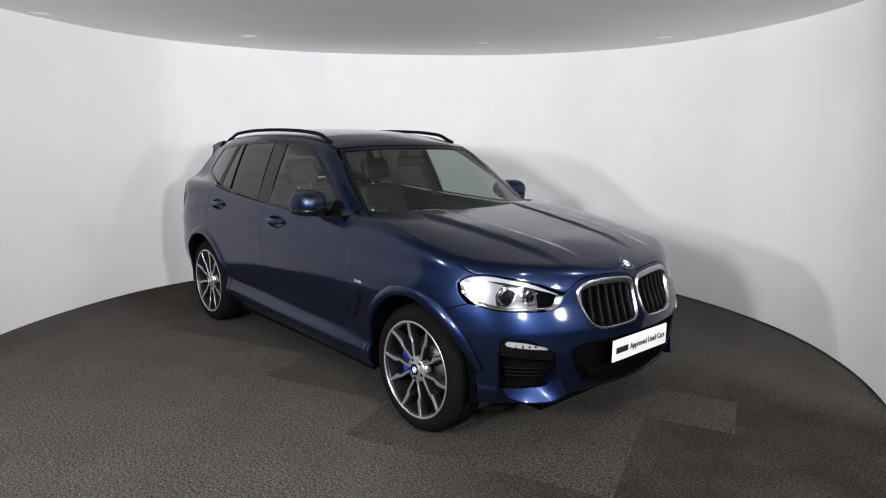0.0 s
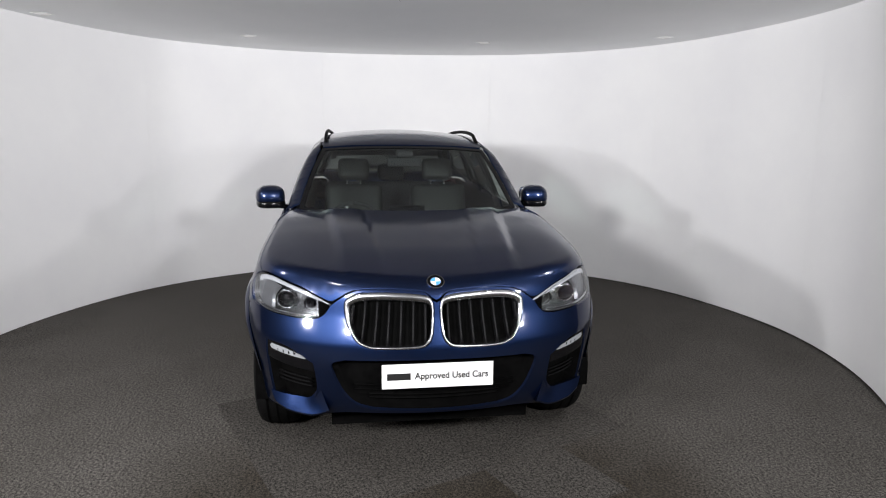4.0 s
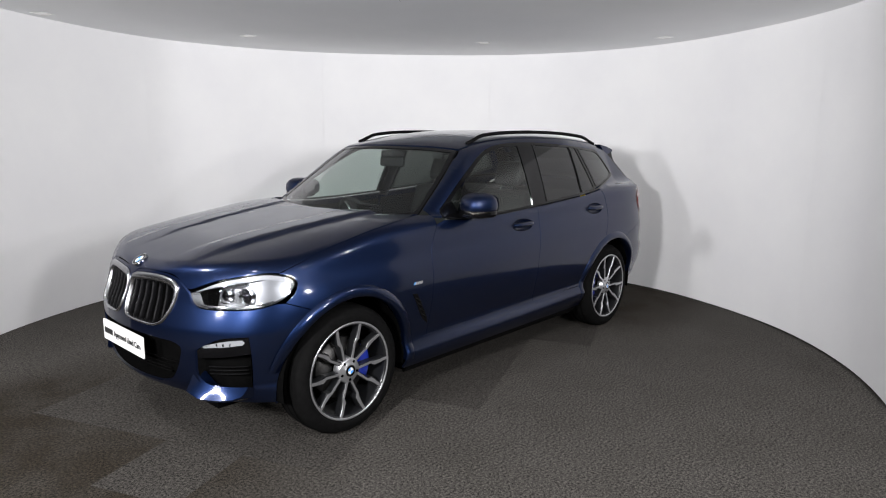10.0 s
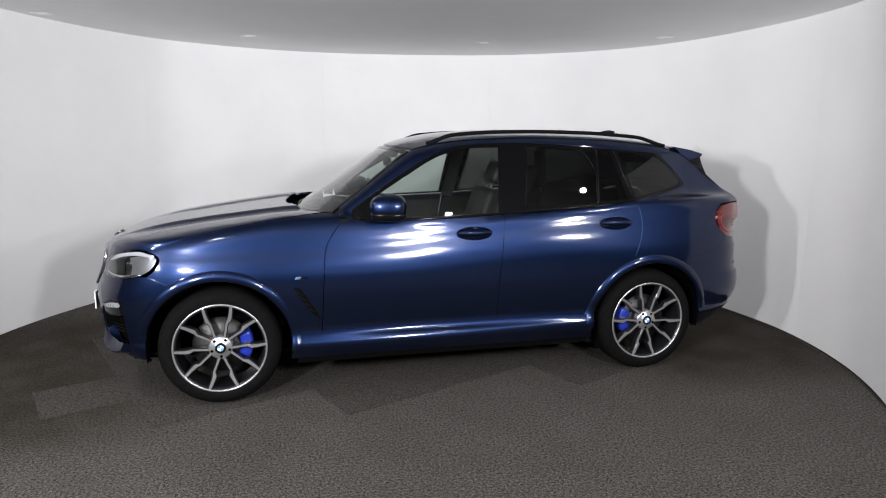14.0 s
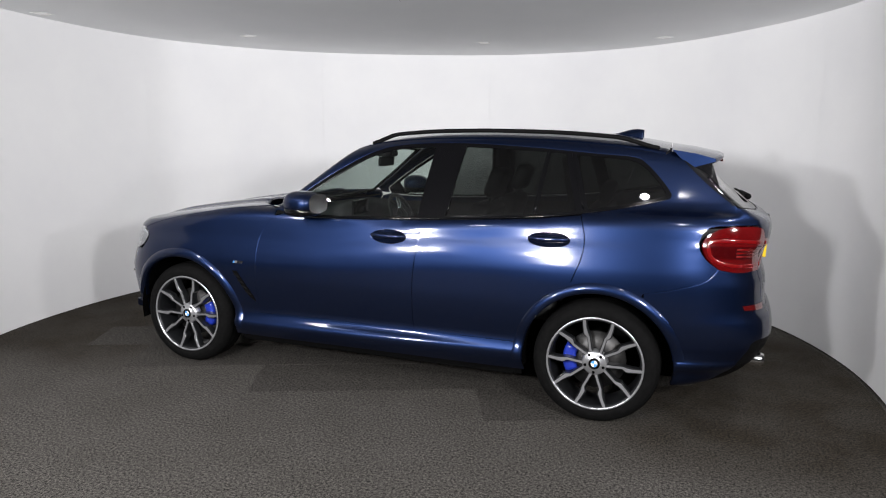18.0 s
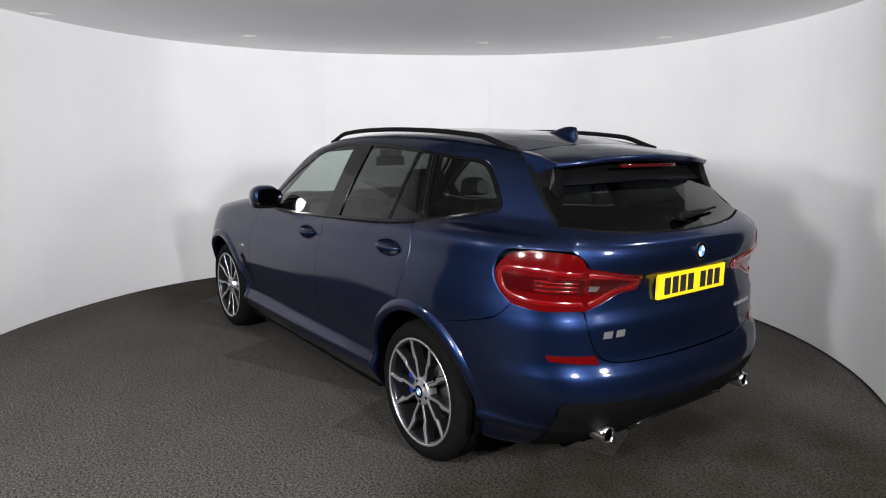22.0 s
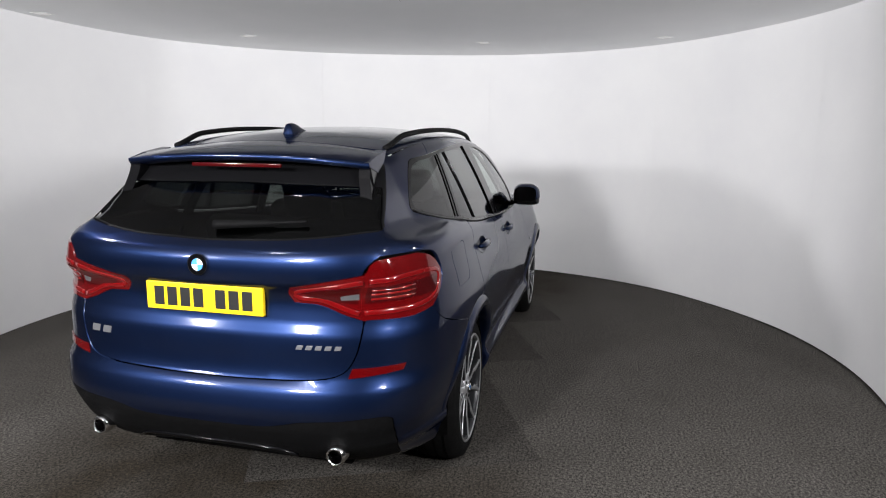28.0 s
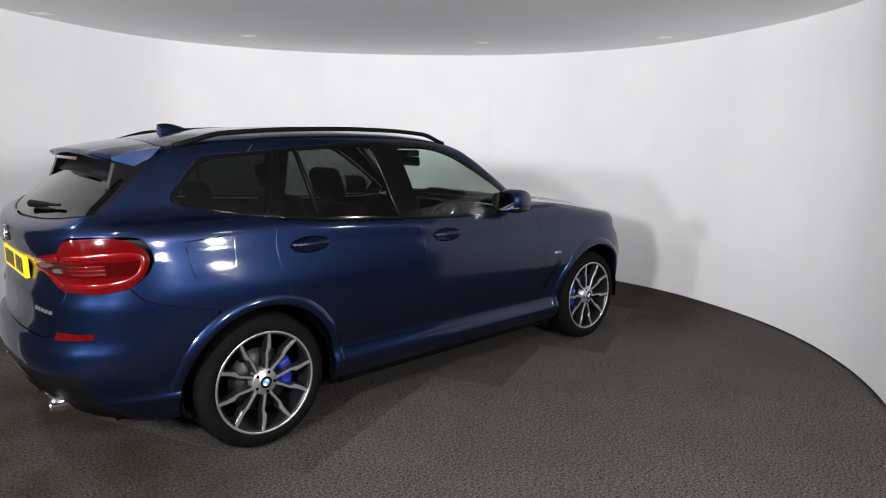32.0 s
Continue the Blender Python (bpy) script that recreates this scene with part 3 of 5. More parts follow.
HATCH_EDGE = [(-1.78, 1.572), (-1.86, 1.486), (-1.955, 1.395), (-2.04, 1.325), (-2.13, 1.26), (-2.19, 1.22), (-2.235, 1.18)]


def arch_pts(ax, r, a0, a1, n=30):
    return arc(ax, HUB, r, a0, a1, n)


def build_side(s):
    """One flank: wing, doors, quarter panel, sill and windows."""
    # Wing.
    wing = outline(DOOR_F[::-1][1:][::-1][:1] + DOOR_F[1:], [DOOR_F[-1], (0.70, 1.138)], HOODLINE, [(1.82, 0.955), (1.766, 0.936), (1.745, 0.905), (1.77, 0.855), (1.82, 0.812)],
                   [(1.82, 0.812), (1.70, 0.765)], arch_pts(AXLE_F, ARCH, 53, 174))
    skin("front_wing", "side", wing, PAINT, car, side=s)
    # Doors.
    front = outline(DOOR_F, [DOOR_F[-1], (0.62, 1.120)], [(q[0], q[1] - 0.008) for q in BELT if q[0] > -0.36], DOOR_B, [DOOR_B[-1], DOOR_F[0]])
    bowl1, bowl2 = [[(hx + 0.118 * math.cos(a), hz + 0.041 * math.sin(a)) for a in np.linspace(0, 2 * math.pi, 37)[:-1]] for hx, hz in ((-0.15, 1.017), (-1.146, 1.06))]
    d1 = skin("front_door", "side", front, PAINT, car, holes=[bowl1], side=s)
    back_low = arch_pts(AXLE_R, ARCH + 0.012, 78, 10, 20)
    rear = outline(DOOR_B[::-1], [(q[0], q[1] - 0.008) for q in BELT if q[0] < -0.362], DOOR_C, back_low, [back_low[-1], DOOR_B[-1]])
    d2 = skin("rear_door", "side", rear, PAINT, car, holes=[bowl2], side=s)
    # Quarter panel with the D-pillar and the roof's side.
    roofline = [(x, float(edge_z(x, float(DITCH(x))))) for x in np.linspace(-1.74, -1.30, 8)]
    quarter = outline(DOOR_C[::-1], BELT_R, DLO_TOP[:6], [DLO_TOP[5], (-1.30, roofline[-1][1])], roofline[::-1], HATCH_EDGE,
                      [(-2.235, 1.18), (-2.16, 1.182), (-2.10, 1.180), (-1.985, 1.165), (-1.940, 1.085), (-1.972, 1.01), (-2.045, 0.950)], [(-2.045, 0.950), (-1.985, 0.885), (-1.84, 0.836), (-1.675, 0.80)],
                      arch_pts(AXLE_R, ARCH, 120, 78, 16))
    flap = outline([(-1.80, 1.135), (-1.60, 1.150)], [(-1.60, 1.150), (-1.575, 1.145), (-1.562, 1.12)], [(-1.562, 1.12), (-1.572, 1.00)], [(-1.572, 1.00), (-1.60, 0.975), (-1.63, 0.972)], [(-1.63, 0.972), (-1.75, 0.968)], [(-1.75, 0.968), (-1.77, 0.97), (-1.778, 0.99)], [(-1.778, 0.99), (-1.80, 1.135)], step=0.03)
    q = skin("quarter_panel", "side", quarter, PAINT, car, holes=[flap] if s < 0 else (), side=s)
    if s < 0:
        skin("fuel_flap", "side", flap, PAINT, q, side=s)
    pillar_top = [(x, float(edge_z(x, float(DITCH(x))))) for x in np.linspace(-1.30, 0.16, 18)]
    screen = onto("front", spline(SCREEN_EDGE, 0.02))[0]
    edge = [(q[0], q[2]) for q in screen][::-1]
    frame_ = outline(DLO_TOP[5:], [DLO_TOP[-1], (0.62, 1.135)], [(0.62, 1.135), (0.70, 1.142)], edge[::4][::-1] if edge[0][1] > edge[-1][1] else edge[::4], pillar_top[::-1], [pillar_top[0], DLO_TOP[5]])
    skin("roof_side", "side", frame_, PAINT, car, side=s, step=0.025)
    # Sill.
    rear_low, front_low = arch_pts(AXLE_R, ARCH, 10, -14, 6), arch_pts(AXLE_F, ARCH, 194, 171, 6)
    sill = outline(rear_low, [rear_low[-1], front_low[0]], front_low, [front_low[-1], rear_low[0]])
    skin("sill", "side", sill, PAINT, car, side=s)
    low = outline([(0.98, 0.262), (-1.0, 0.262)], [(-1.0, 0.262), (-1.0, 0.21)], [(-1.0, 0.21), (0.98, 0.21)], [(0.98, 0.21), (0.98, 0.262)])
    skin("sill_trim", "side", low, PLASTIC, car, side=s, off=-0.004, label="black plastic sill trim")
    # Windows in a black frame.
    panes = {
        "front_window": outline([(0.46, 1.122), (0.1, 1.127), (-0.325, 1.145)], [(-0.325, 1.145), (-0.375, 1.563)], [(-0.375, 1.563), (-0.172, 1.556), (0.04, 1.505), (0.25, 1.392), (0.43, 1.28), (0.505, 1.225)], [(0.505, 1.225), (0.46, 1.122)]),
        "rear_window": outline([(-0.508, 1.158), (-1.03, 1.193)], [(-1.03, 1.193), (-1.075, 1.548)], [(-1.075, 1.548), (-0.575, 1.572)], [(-0.575, 1.572), (-0.508, 1.158)]),
        "fixed_window": outline([(-1.058, 1.196), (-1.275, 1.219)], [(-1.275, 1.219), (-1.185, 1.541)], [(-1.185, 1.541), (-1.10, 1.546)], [(-1.10, 1.546), (-1.058, 1.196)]),
        "quarter_window": outline([(-1.345, 1.231), (-1.52, 1.259), (-1.68, 1.294), (-1.745, 1.312)], [(-1.745, 1.312), (-1.753, 1.33), (-1.69, 1.412), (-1.61, 1.484), (-1.54, 1.51)], [(-1.54, 1.51), (-1.358, 1.525), (-1.25, 1.534)], [(-1.25, 1.534), (-1.345, 1.231)]),
    }
    dlo = outline(BELT, BELT_R, DLO_TOP, [DLO_TOP[-1], BELT[0]])
    skin("window_frame", "side", dlo, BLACK, car, holes=list(panes.values()), off=0.001, side=s, gap=0.001, label="gloss black window surround", body=upper)
    for name, poly in panes.items():
        owner = {"front_window": d1, "rear_window": d2}.get(name, car)
        ob = skin(name, "side", poly, GLASS if name == "front_window" else PRIVACY, owner, off=-0.004, rim=0.0, gap=-0.004, side=s, body=upper,
                  label="clear window glass" if name == "front_window" else "dark tinted privacy glass")
        ob.visible_shadow = True
    # Trim rails beside the panes and along the belt.
    for a, b in (((-0.508, 1.158), (-0.575, 1.572)), ((-1.044, 1.194), (-1.088, 1.548)), ((-1.318, 1.228), (-1.222, 1.538))):
        p, n = onto("side", spline([a, b], 0.05), 0.001, upper)
        ribbon("window_rail", p * (1, s, 1), n * (1, s, 1), 0.009, 0.004, BLACK, car)
    p, n = onto("side", spline(BELT + BELT_R[1:], 0.04), 0.0)
    ribbon("belt_moulding", p * (1, s, 1), n * (1, s, 1), 0.012, 0.006, BLACK, car, "gloss black belt moulding")
    # Flared lips round the wheel arches.
    for ax, a0, a1 in ((AXLE_F, 12, 186), (AXLE_R, -4, 172)):
        p, n = onto("side", arch_pts(ax, ARCH + 0.016, a0, a1, 48))
        bm = bmesh.new()
        loops = []
        for i, (q, m) in enumerate(zip(p, n)):
            a = radians(a0 + (a1 - a0) * i / 48)
            out = Vector((math.cos(a), 0, math.sin(a)))
            lip = float(q[1])
            fade = min(1.0, min(i, 48 - i) / 9)
            row = []
            for dr, dy in ((0.042, -0.004), (0.030, 0.007 * fade + 0.002), (0.012, 0.013 * fade + 0.003), (-0.010, 0.016 * fade + 0.003), (-0.020, 0.010 * fade), (-0.022, -0.012), (-0.018, -0.045)):
                row.append(bm.verts.new((q[0] + out.x * dr, (lip + dy) * s, q[2] + out.z * dr)))
            loops.append(row)
        for a, b in zip(loops, loops[1:]):
            for k in range(6):
                bm.faces.new((a[k], a[k + 1], b[k + 1], b[k]))
        bmesh.ops.recalc_face_normals(bm, faces=bm.faces)
        if sum(f.normal.y * s for f in bm.faces) < 0:
            bmesh.ops.reverse_faces(bm, faces=bm.faces)
        part("wheel_arch_lip", bm, PAINT, car)
        # Dark inner liner.
        bm = bmesh.new()
        loops = []
        for i in range(25):
            a = radians(-10 + 200 * i / 24)
            loops.append([bm.verts.new((ax + r * math.cos(a), yy * s, HUB + r * math.sin(a))) for r, yy in ((ARCH - 0.004, 0.885), (ARCH - 0.002, 0.80), (ARCH + 0.02, 0.56), (0.10, 0.52))])
        for a, b in zip(loops, loops[1:]):
            for k in range(3):
                bm.faces.new((a[k], a[k + 1], b[k + 1], b[k]))
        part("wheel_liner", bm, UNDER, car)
    # Door handles in their recess.
    for door, hx, hz in ((d1, -0.15, 1.017), (d2, -1.146, 1.06)):
        q, n = onto("side", [(hx + 0.118 * math.cos(a) , hz + 0.041 * math.sin(a)) for a in np.linspace(0, 2 * math.pi, 37)[:-1]], -0.0008)
        c, cn = onto("side", [(hx, hz)], -0.012)
        bm = bmesh.new()
        ring_ = [bm.verts.new(v * (1, s, 1)) for v in q]
        inner = [bm.verts.new(((c[0] + (v - c[0]) * 0.86) - np.array([0, 0.020, 0])) * (1, s, 1)) for v in q]
        for i in range(36):
            bm.faces.new((ring_[i], ring_[(i + 1) % 36], inner[(i + 1) % 36], inner[i]))
        bm.faces.new(inner)
        bmesh.ops.recalc_face_normals(bm, faces=bm.faces)
        if sum(f.normal.y * s for f in bm.faces) < 0:
            bmesh.ops.reverse_faces(bm, faces=bm.faces)
        part("handle_recess", bm, PAINT, door)
        xs = np.linspace(-0.112, 0.112, 15)
        base, bn = onto("side", [(hx + x, hz + 0.006) for x in xs], 0.0)
        pts = [(b[0], (b[1] + 0.006 + 0.019 * (1 - (x / 0.112) ** 4)) * s, b[2]) for b, x in zip(base, xs)]
        part("door_handle", tube(pts, [0.019 * (1 - 0.5 * abs(x / 0.112) ** 3) for x in xs], 12, 0.95), PAINT, door)
    # Badge and vent behind the front wheel.
    vent = outline([(0.995, 0.722), (0.955, 0.722)], [(0.955, 0.722), (0.845, 0.545), (0.838, 0.508)], [(0.838, 0.508), (0.90, 0.565), (0.995, 0.722)])
    skin("wing_vent", "side", vent, BLACK, car, off=0.004, side=s, label="gloss black wing vent")
    for i in range(4):
        x0, z0 = 0.955 - 0.024 * i, 0.69 - 0.038 * i
        p, n = onto("side", spline([(x0 + 0.02, z0 + 0.008), (x0 - 0.022, z0 - 0.018)], 0.02), 0.006)
        ribbon("vent_fin", p * (1, s, 1), n * (1, s, 1), 0.010, 0.006, PLASTIC, car)
    badge = empty_part("wing_badge", car)
    for k, (x0, mat) in enumerate(((0.985, SKYBLUE), (0.975, SILVER), (0.965, SILVER), (0.952, CHROME), (0.938, CHROME), (0.924, CHROME))):
        quad = outline([(x0, 0.774), (x0 - 0.009, 0.774)], [(x0 - 0.009, 0.774), (x0 - 0.018, 0.789)], [(x0 - 0.018, 0.789), (x0 - 0.009, 0.789)], [(x0 - 0.009, 0.789), (x0, 0.774)], step=0.05)
        skin("badge_bar", "side", quad, mat, badge, off=0.003, rim=0.003, gap=0, side=s, step=0.05)
    # Roof rail.
    xs = np.linspace(0.10, -1.70, 40)
    rail = []
    for i, x in enumerate(xs):
        lift = 0.028 * step01(0, 0.10, i / 39) * step01(1, 0.86, i / 39)
        yy = float(DITCH(x)) - 0.032
        q = mid("top", x, yy)
        rail.append((x, yy * s, q[2] + 0.004 + lift))
    part("roof_rail", tube(rail, [0.0135] * 40, 10, 1.0), PLASTIC, car, "satin black roof rail")


def empty_part(name, parent):
    ob = new(name)
    ob.parent = parent
    return ob


def edge_z(x, y):
    """The height at which the flank above the belt reaches the half-width y."""
    lo, hi = 1.3, 1.72
    for _ in range(30):
        m = (lo + hi) / 2
        inner_ = upper(np.array([x]), np.array([y]), np.array([m]))[0] < 0
        lo, hi = (m, hi) if inner_ else (lo, m)
    return lo - 0.002


for flank in (1, -1):
    build_side(flank)
# ---- bonnet, roof, screens and ends ----
def mirrored(half):
    """A closed outline from a half outline that starts and ends on the middle line: (a, b) -> (-a, b)."""
    return list(half) + [(-a, b) for a, b in reversed(half)][1:-1]


def build_top():
    line = onto("side", spline(HOODLINE, 0.03))[0]
    side_edge = [(q[0], q[1]) for q in line]
    # Bonnet, as (x, y).
    half = [(1.02, 0.0)] + [(1.02 - 0.14 * (y / 0.7) ** 2, y) for y in np.linspace(0.05, 0.66, 14)]
    half += spline([half[-1], (0.80, 0.74), side_edge[3]], 0.03)[1:-1] + side_edge[3:]
    edge = onto("nose", spline([(nu(x, y), z) for x, y, z in BONNET_EDGE], 0.03), body=lower)[0][::-1]
    half += [(q[0], q[1]) for q in edge[1:]]
    half[-1] = (half[-1][0], 0.0)
    half = [(float(a), float(b)) for a, b in half]
    poly = half + [(a, -b) for a, b in reversed(half)][1:-1]
    skin("bonnet", "top", poly, PAINT, car, step=0.025)
    # Cowl under the screen.
    bm = bmesh.new()
    rows = []
    for y in np.linspace(-0.76, 0.76, 31):
        x1 = 1.03 - 0.14 * (y / 0.7) ** 2
        rows.append([bm.verts.new((x1, y, 1.098)), bm.verts.new((x1 - 0.09, y, 1.088)), bm.verts.new((x1 - 0.22, y, 1.12))])
    for a, b in zip(rows, rows[1:]):
        for k in range(2):
            bm.faces.new((a[k], b[k], b[k + 1], a[k + 1]))
    part("cowl", bm, PLASTIC, car, "black plastic scuttle below the windscreen")
    for y0, y1 in ((0.55, -0.12), (-0.05, -0.62)):
        pts = [(0.93 - 0.22 * (y / 0.7) ** 2, y, 1.118) for y in np.linspace(y0, y1, 14)]
        part("wiper", tube(pts, 0.008, 6), PLASTIC, car, "black windscreen wiper")
    # Windscreen, as (y, z).
    half = spline([(0.0, 1.118), (0.35, 1.122), (0.62, 1.137), (0.732, 1.150)], 0.03)[:-1] + spline(SCREEN_EDGE, 0.03)[:-1] + spline([(0.595, 1.535), (0.35, 1.552), (0.0, 1.558)], 0.03)
    half = [(float(a), float(b)) for a, b in half]
    glass = [(a * 0.955, 1.335 + (b - 1.335) * 0.92) for a, b in half]
    skin("windscreen_surround", "front", mirrored(half), BLACK, car, holes=[mirrored(glass)], gap=0.002, off=0.0, step=0.03, label="black printed edge of the windscreen", body=upper)
    skin("windscreen", "front", mirrored(glass), GLASS, car, gap=-0.003, off=-0.003, rim=0, step=0.05, label="clear windscreen glass", body=upper)
    # Roof, as (x, y).
    front_edge = onto("front", spline([(0.0, 1.566), (0.35, 1.560), (0.59, 1.544)], 0.03), body=upper)[0]
    half = [(float(q[0]), float(q[1])) for q in front_edge] + [(float(x), float(DITCH(x)) - 0.003) for x in np.linspace(0.12, -1.72, 44)] + spline([(-1.74, 0.566), (-1.76, 0.4), (-1.765, 0.0)], 0.03)
    half = [(float(a), float(b)) for a, b in half]
    skin("roof", "top", half + [(a, -b) for a, b in reversed(half)][1:-1], PAINT, car, step=0.04, body=upper)
    # Aerial fin.
    bm = bmesh.new()
    rows = []
    for i in range(13):
        t = i / 12
        x = -1.385 - 0.20 * t
        zb = mid("top", x, 0.0)[2]
        h = 0.050 * math.sin(min(1.0, t * 1.12) * math.pi / 2) ** 1.5
        wide = 0.034 * math.sin(math.pi * min(1, 0.12 + 0.62 * t))
        rows.append([bm.verts.new((x + lean * 0.0, y, zb + z)) for y, z, lean in ((-wide, -0.004, 0), (-wide * 0.75, h * 0.35, 0), (-0.008, h * 0.93, 0), (0, h, 0), (0.008, h * 0.93, 0), (wide * 0.75, h * 0.35, 0), (wide, -0.004, 0))])
    for a, b in zip(rows, rows[1:]):
        for k in range(6):
            bm.faces.new((a[k], b[k], b[k + 1], a[k + 1]))
    bm.faces.new(rows[-1])
    bmesh.ops.recalc_face_normals(bm, faces=bm.faces)
    part("aerial_fin", bm, PAINT, car)
    for s in (1, -1):
        skin("pillar_backing", "side", outline([(-1.72, 1.50), (-1.74, 1.555)], [(-1.74, 1.555), (-1.82, 1.53), (-2.06, 1.30)], [(-2.06, 1.30), (-1.93, 1.28)], [(-1.93, 1.28), (-1.72, 1.50)]), PRINT, car, off=-0.016, rim=0, side=s, body=upper)
    # Spoiler: the roof carried on over the rear screen.
    rows = []
    bm = bmesh.new()
    for i in range(41):
        y = -0.576 + 1.152 * i / 40
        k = abs(y) / 0.576
        zr = float(ROOF(np.array([-1.77]))[0]) - 0.05 * (y / 0.6) ** 2
        tip = -2.068 + 0.075 * k ** 3 - 0.012 * float(step01(0.55, 0.68, np.array(k)))
        zt = 1.550 - 0.032 * k ** 2.2
        yr = y * 0.572 / 0.576
        rows.append([bm.verts.new(q) for q in ((-1.768, yr, zr), (-1.90, (y + yr) / 2, zr * 0.55 + zt * 0.45 + 0.006), (tip + 0.025, y, zt + 0.006), (tip, y, zt - 0.006), (tip + 0.012, y, zt - 0.022), (-1.92, y * 0.985, zt - 0.035))])
    for a, b in zip(rows, rows[1:]):
        for k in range(5):
            bm.faces.new((a[k], a[k + 1], b[k + 1], b[k]))
    bmesh.ops.recalc_face_normals(bm, faces=bm.faces)
    sp = part("roof_spoiler", bm, PAINT, car)
    bm = box(bmesh.new(), -2.062, -2.05, -0.21, 0.21, 1.496, 1.512, 0.003)
    part("high_brake_light", bm, DARKRED, sp, "dark red high brake light")
    for s in (1, -1):
        cheek = [(-1.772, 0.573, 1.568), (-1.90, 0.576, 1.548), (-2.003, 0.577, 1.520), (-2.0, 0.579, 1.505), (-1.885, 0.584, 1.470), (-1.82, 0.580, 1.520)]
        fin = [(-1.885, 0.582, 1.468), (-1.985, 0.577, 1.502), (-2.0, 0.580, 1.455), (-2.03, 0.600, 1.372), (-1.985, 0.603, 1.380)]
        for nm, pts, mat, text in (("spoiler_cheek", cheek, PAINT, ""), ("spoiler_fin", fin, BLACK, "gloss black fin beside the rear screen")):
            bm = bmesh.new()
            out = [bm.verts.new((x, y * s, z)) for x, y, z in pts]
            inn = [bm.verts.new((x, (y - 0.05) * s, z)) for x, y, z in pts]
            bm.faces.new(out)
            bm.faces.new(inn[::-1])
            for i in range(len(pts)):
                bm.faces.new((out[i], out[(i + 1) % len(pts)], inn[(i + 1) % len(pts)], inn[i]))
            bmesh.ops.recalc_face_normals(bm, faces=bm.faces)
            part(nm, bm, mat, sp, text, smooth=False)


build_top()


def spot(way, a, b, off=0.0):
    p, n = onto(way, [(a, b)], off)
    return Vector(p[0]), Vector(n[0])


def facing(p, n):
    """A pose at p whose z axis is n and whose y axis points up the surface."""
    z = Vector(n).normalized()
    x = Vector((0, 0, 1)).cross(z).normalized()
    y = z.cross(x)
    return Matrix.Translation(p) @ Matrix((x, y, z)).transposed().to_4x4()


def roundel(name, p, n, r, parent):
    """A round enamel emblem of blue and white quarters in a dark ring with a silver rim."""
    ob = empty_part(name, parent)
    m = facing(p, n)

    def disc(r0, r1, a0, a1, z0, z1, mat, nm):
        bm = bmesh.new()
        k = max(3, int(abs(a1 - a0) / 8))
        lo, hi = [], []
        for i in range(k + 1):
            a = radians(a0 + (a1 - a0) * i / k)
            c, s = math.cos(a), math.sin(a)
            lo.append((bm.verts.new(m @ Vector((r0 * c, r0 * s, z1))), bm.verts.new(m @ Vector((r1 * c, r1 * s, z1))), bm.verts.new(m @ Vector((r1 * c, r1 * s, z0)))))
        for a, b in zip(lo, lo[1:]):
            bm.faces.new((a[0], a[1], b[1], b[0]))
            bm.faces.new((a[1], a[2], b[2], b[1]))
        bmesh.ops.remove_doubles(bm, verts=bm.verts, dist=1e-5)
        bmesh.ops.recalc_face_normals(bm, faces=bm.faces)
        part(nm, bm, mat, ob, smooth=False)
    disc(r * 0.93, r, 0, 360, -0.004, 0.006, CHROME, "rim")
    disc(r * 0.62, r * 0.93, 0, 360, -0.004, 0.005, BLACK, "dark_ring")
    disc(r * 0.57, r * 0.62, 0, 360, -0.004, 0.006, CHROME, "inner_rim")
    for k in range(4):
        disc(0.0, r * 0.57, 90 * k, 90 * k + 90, -0.004, 0.0055, (WHITE, SKYBLUE)[k % 2], "quarter")
    return ob


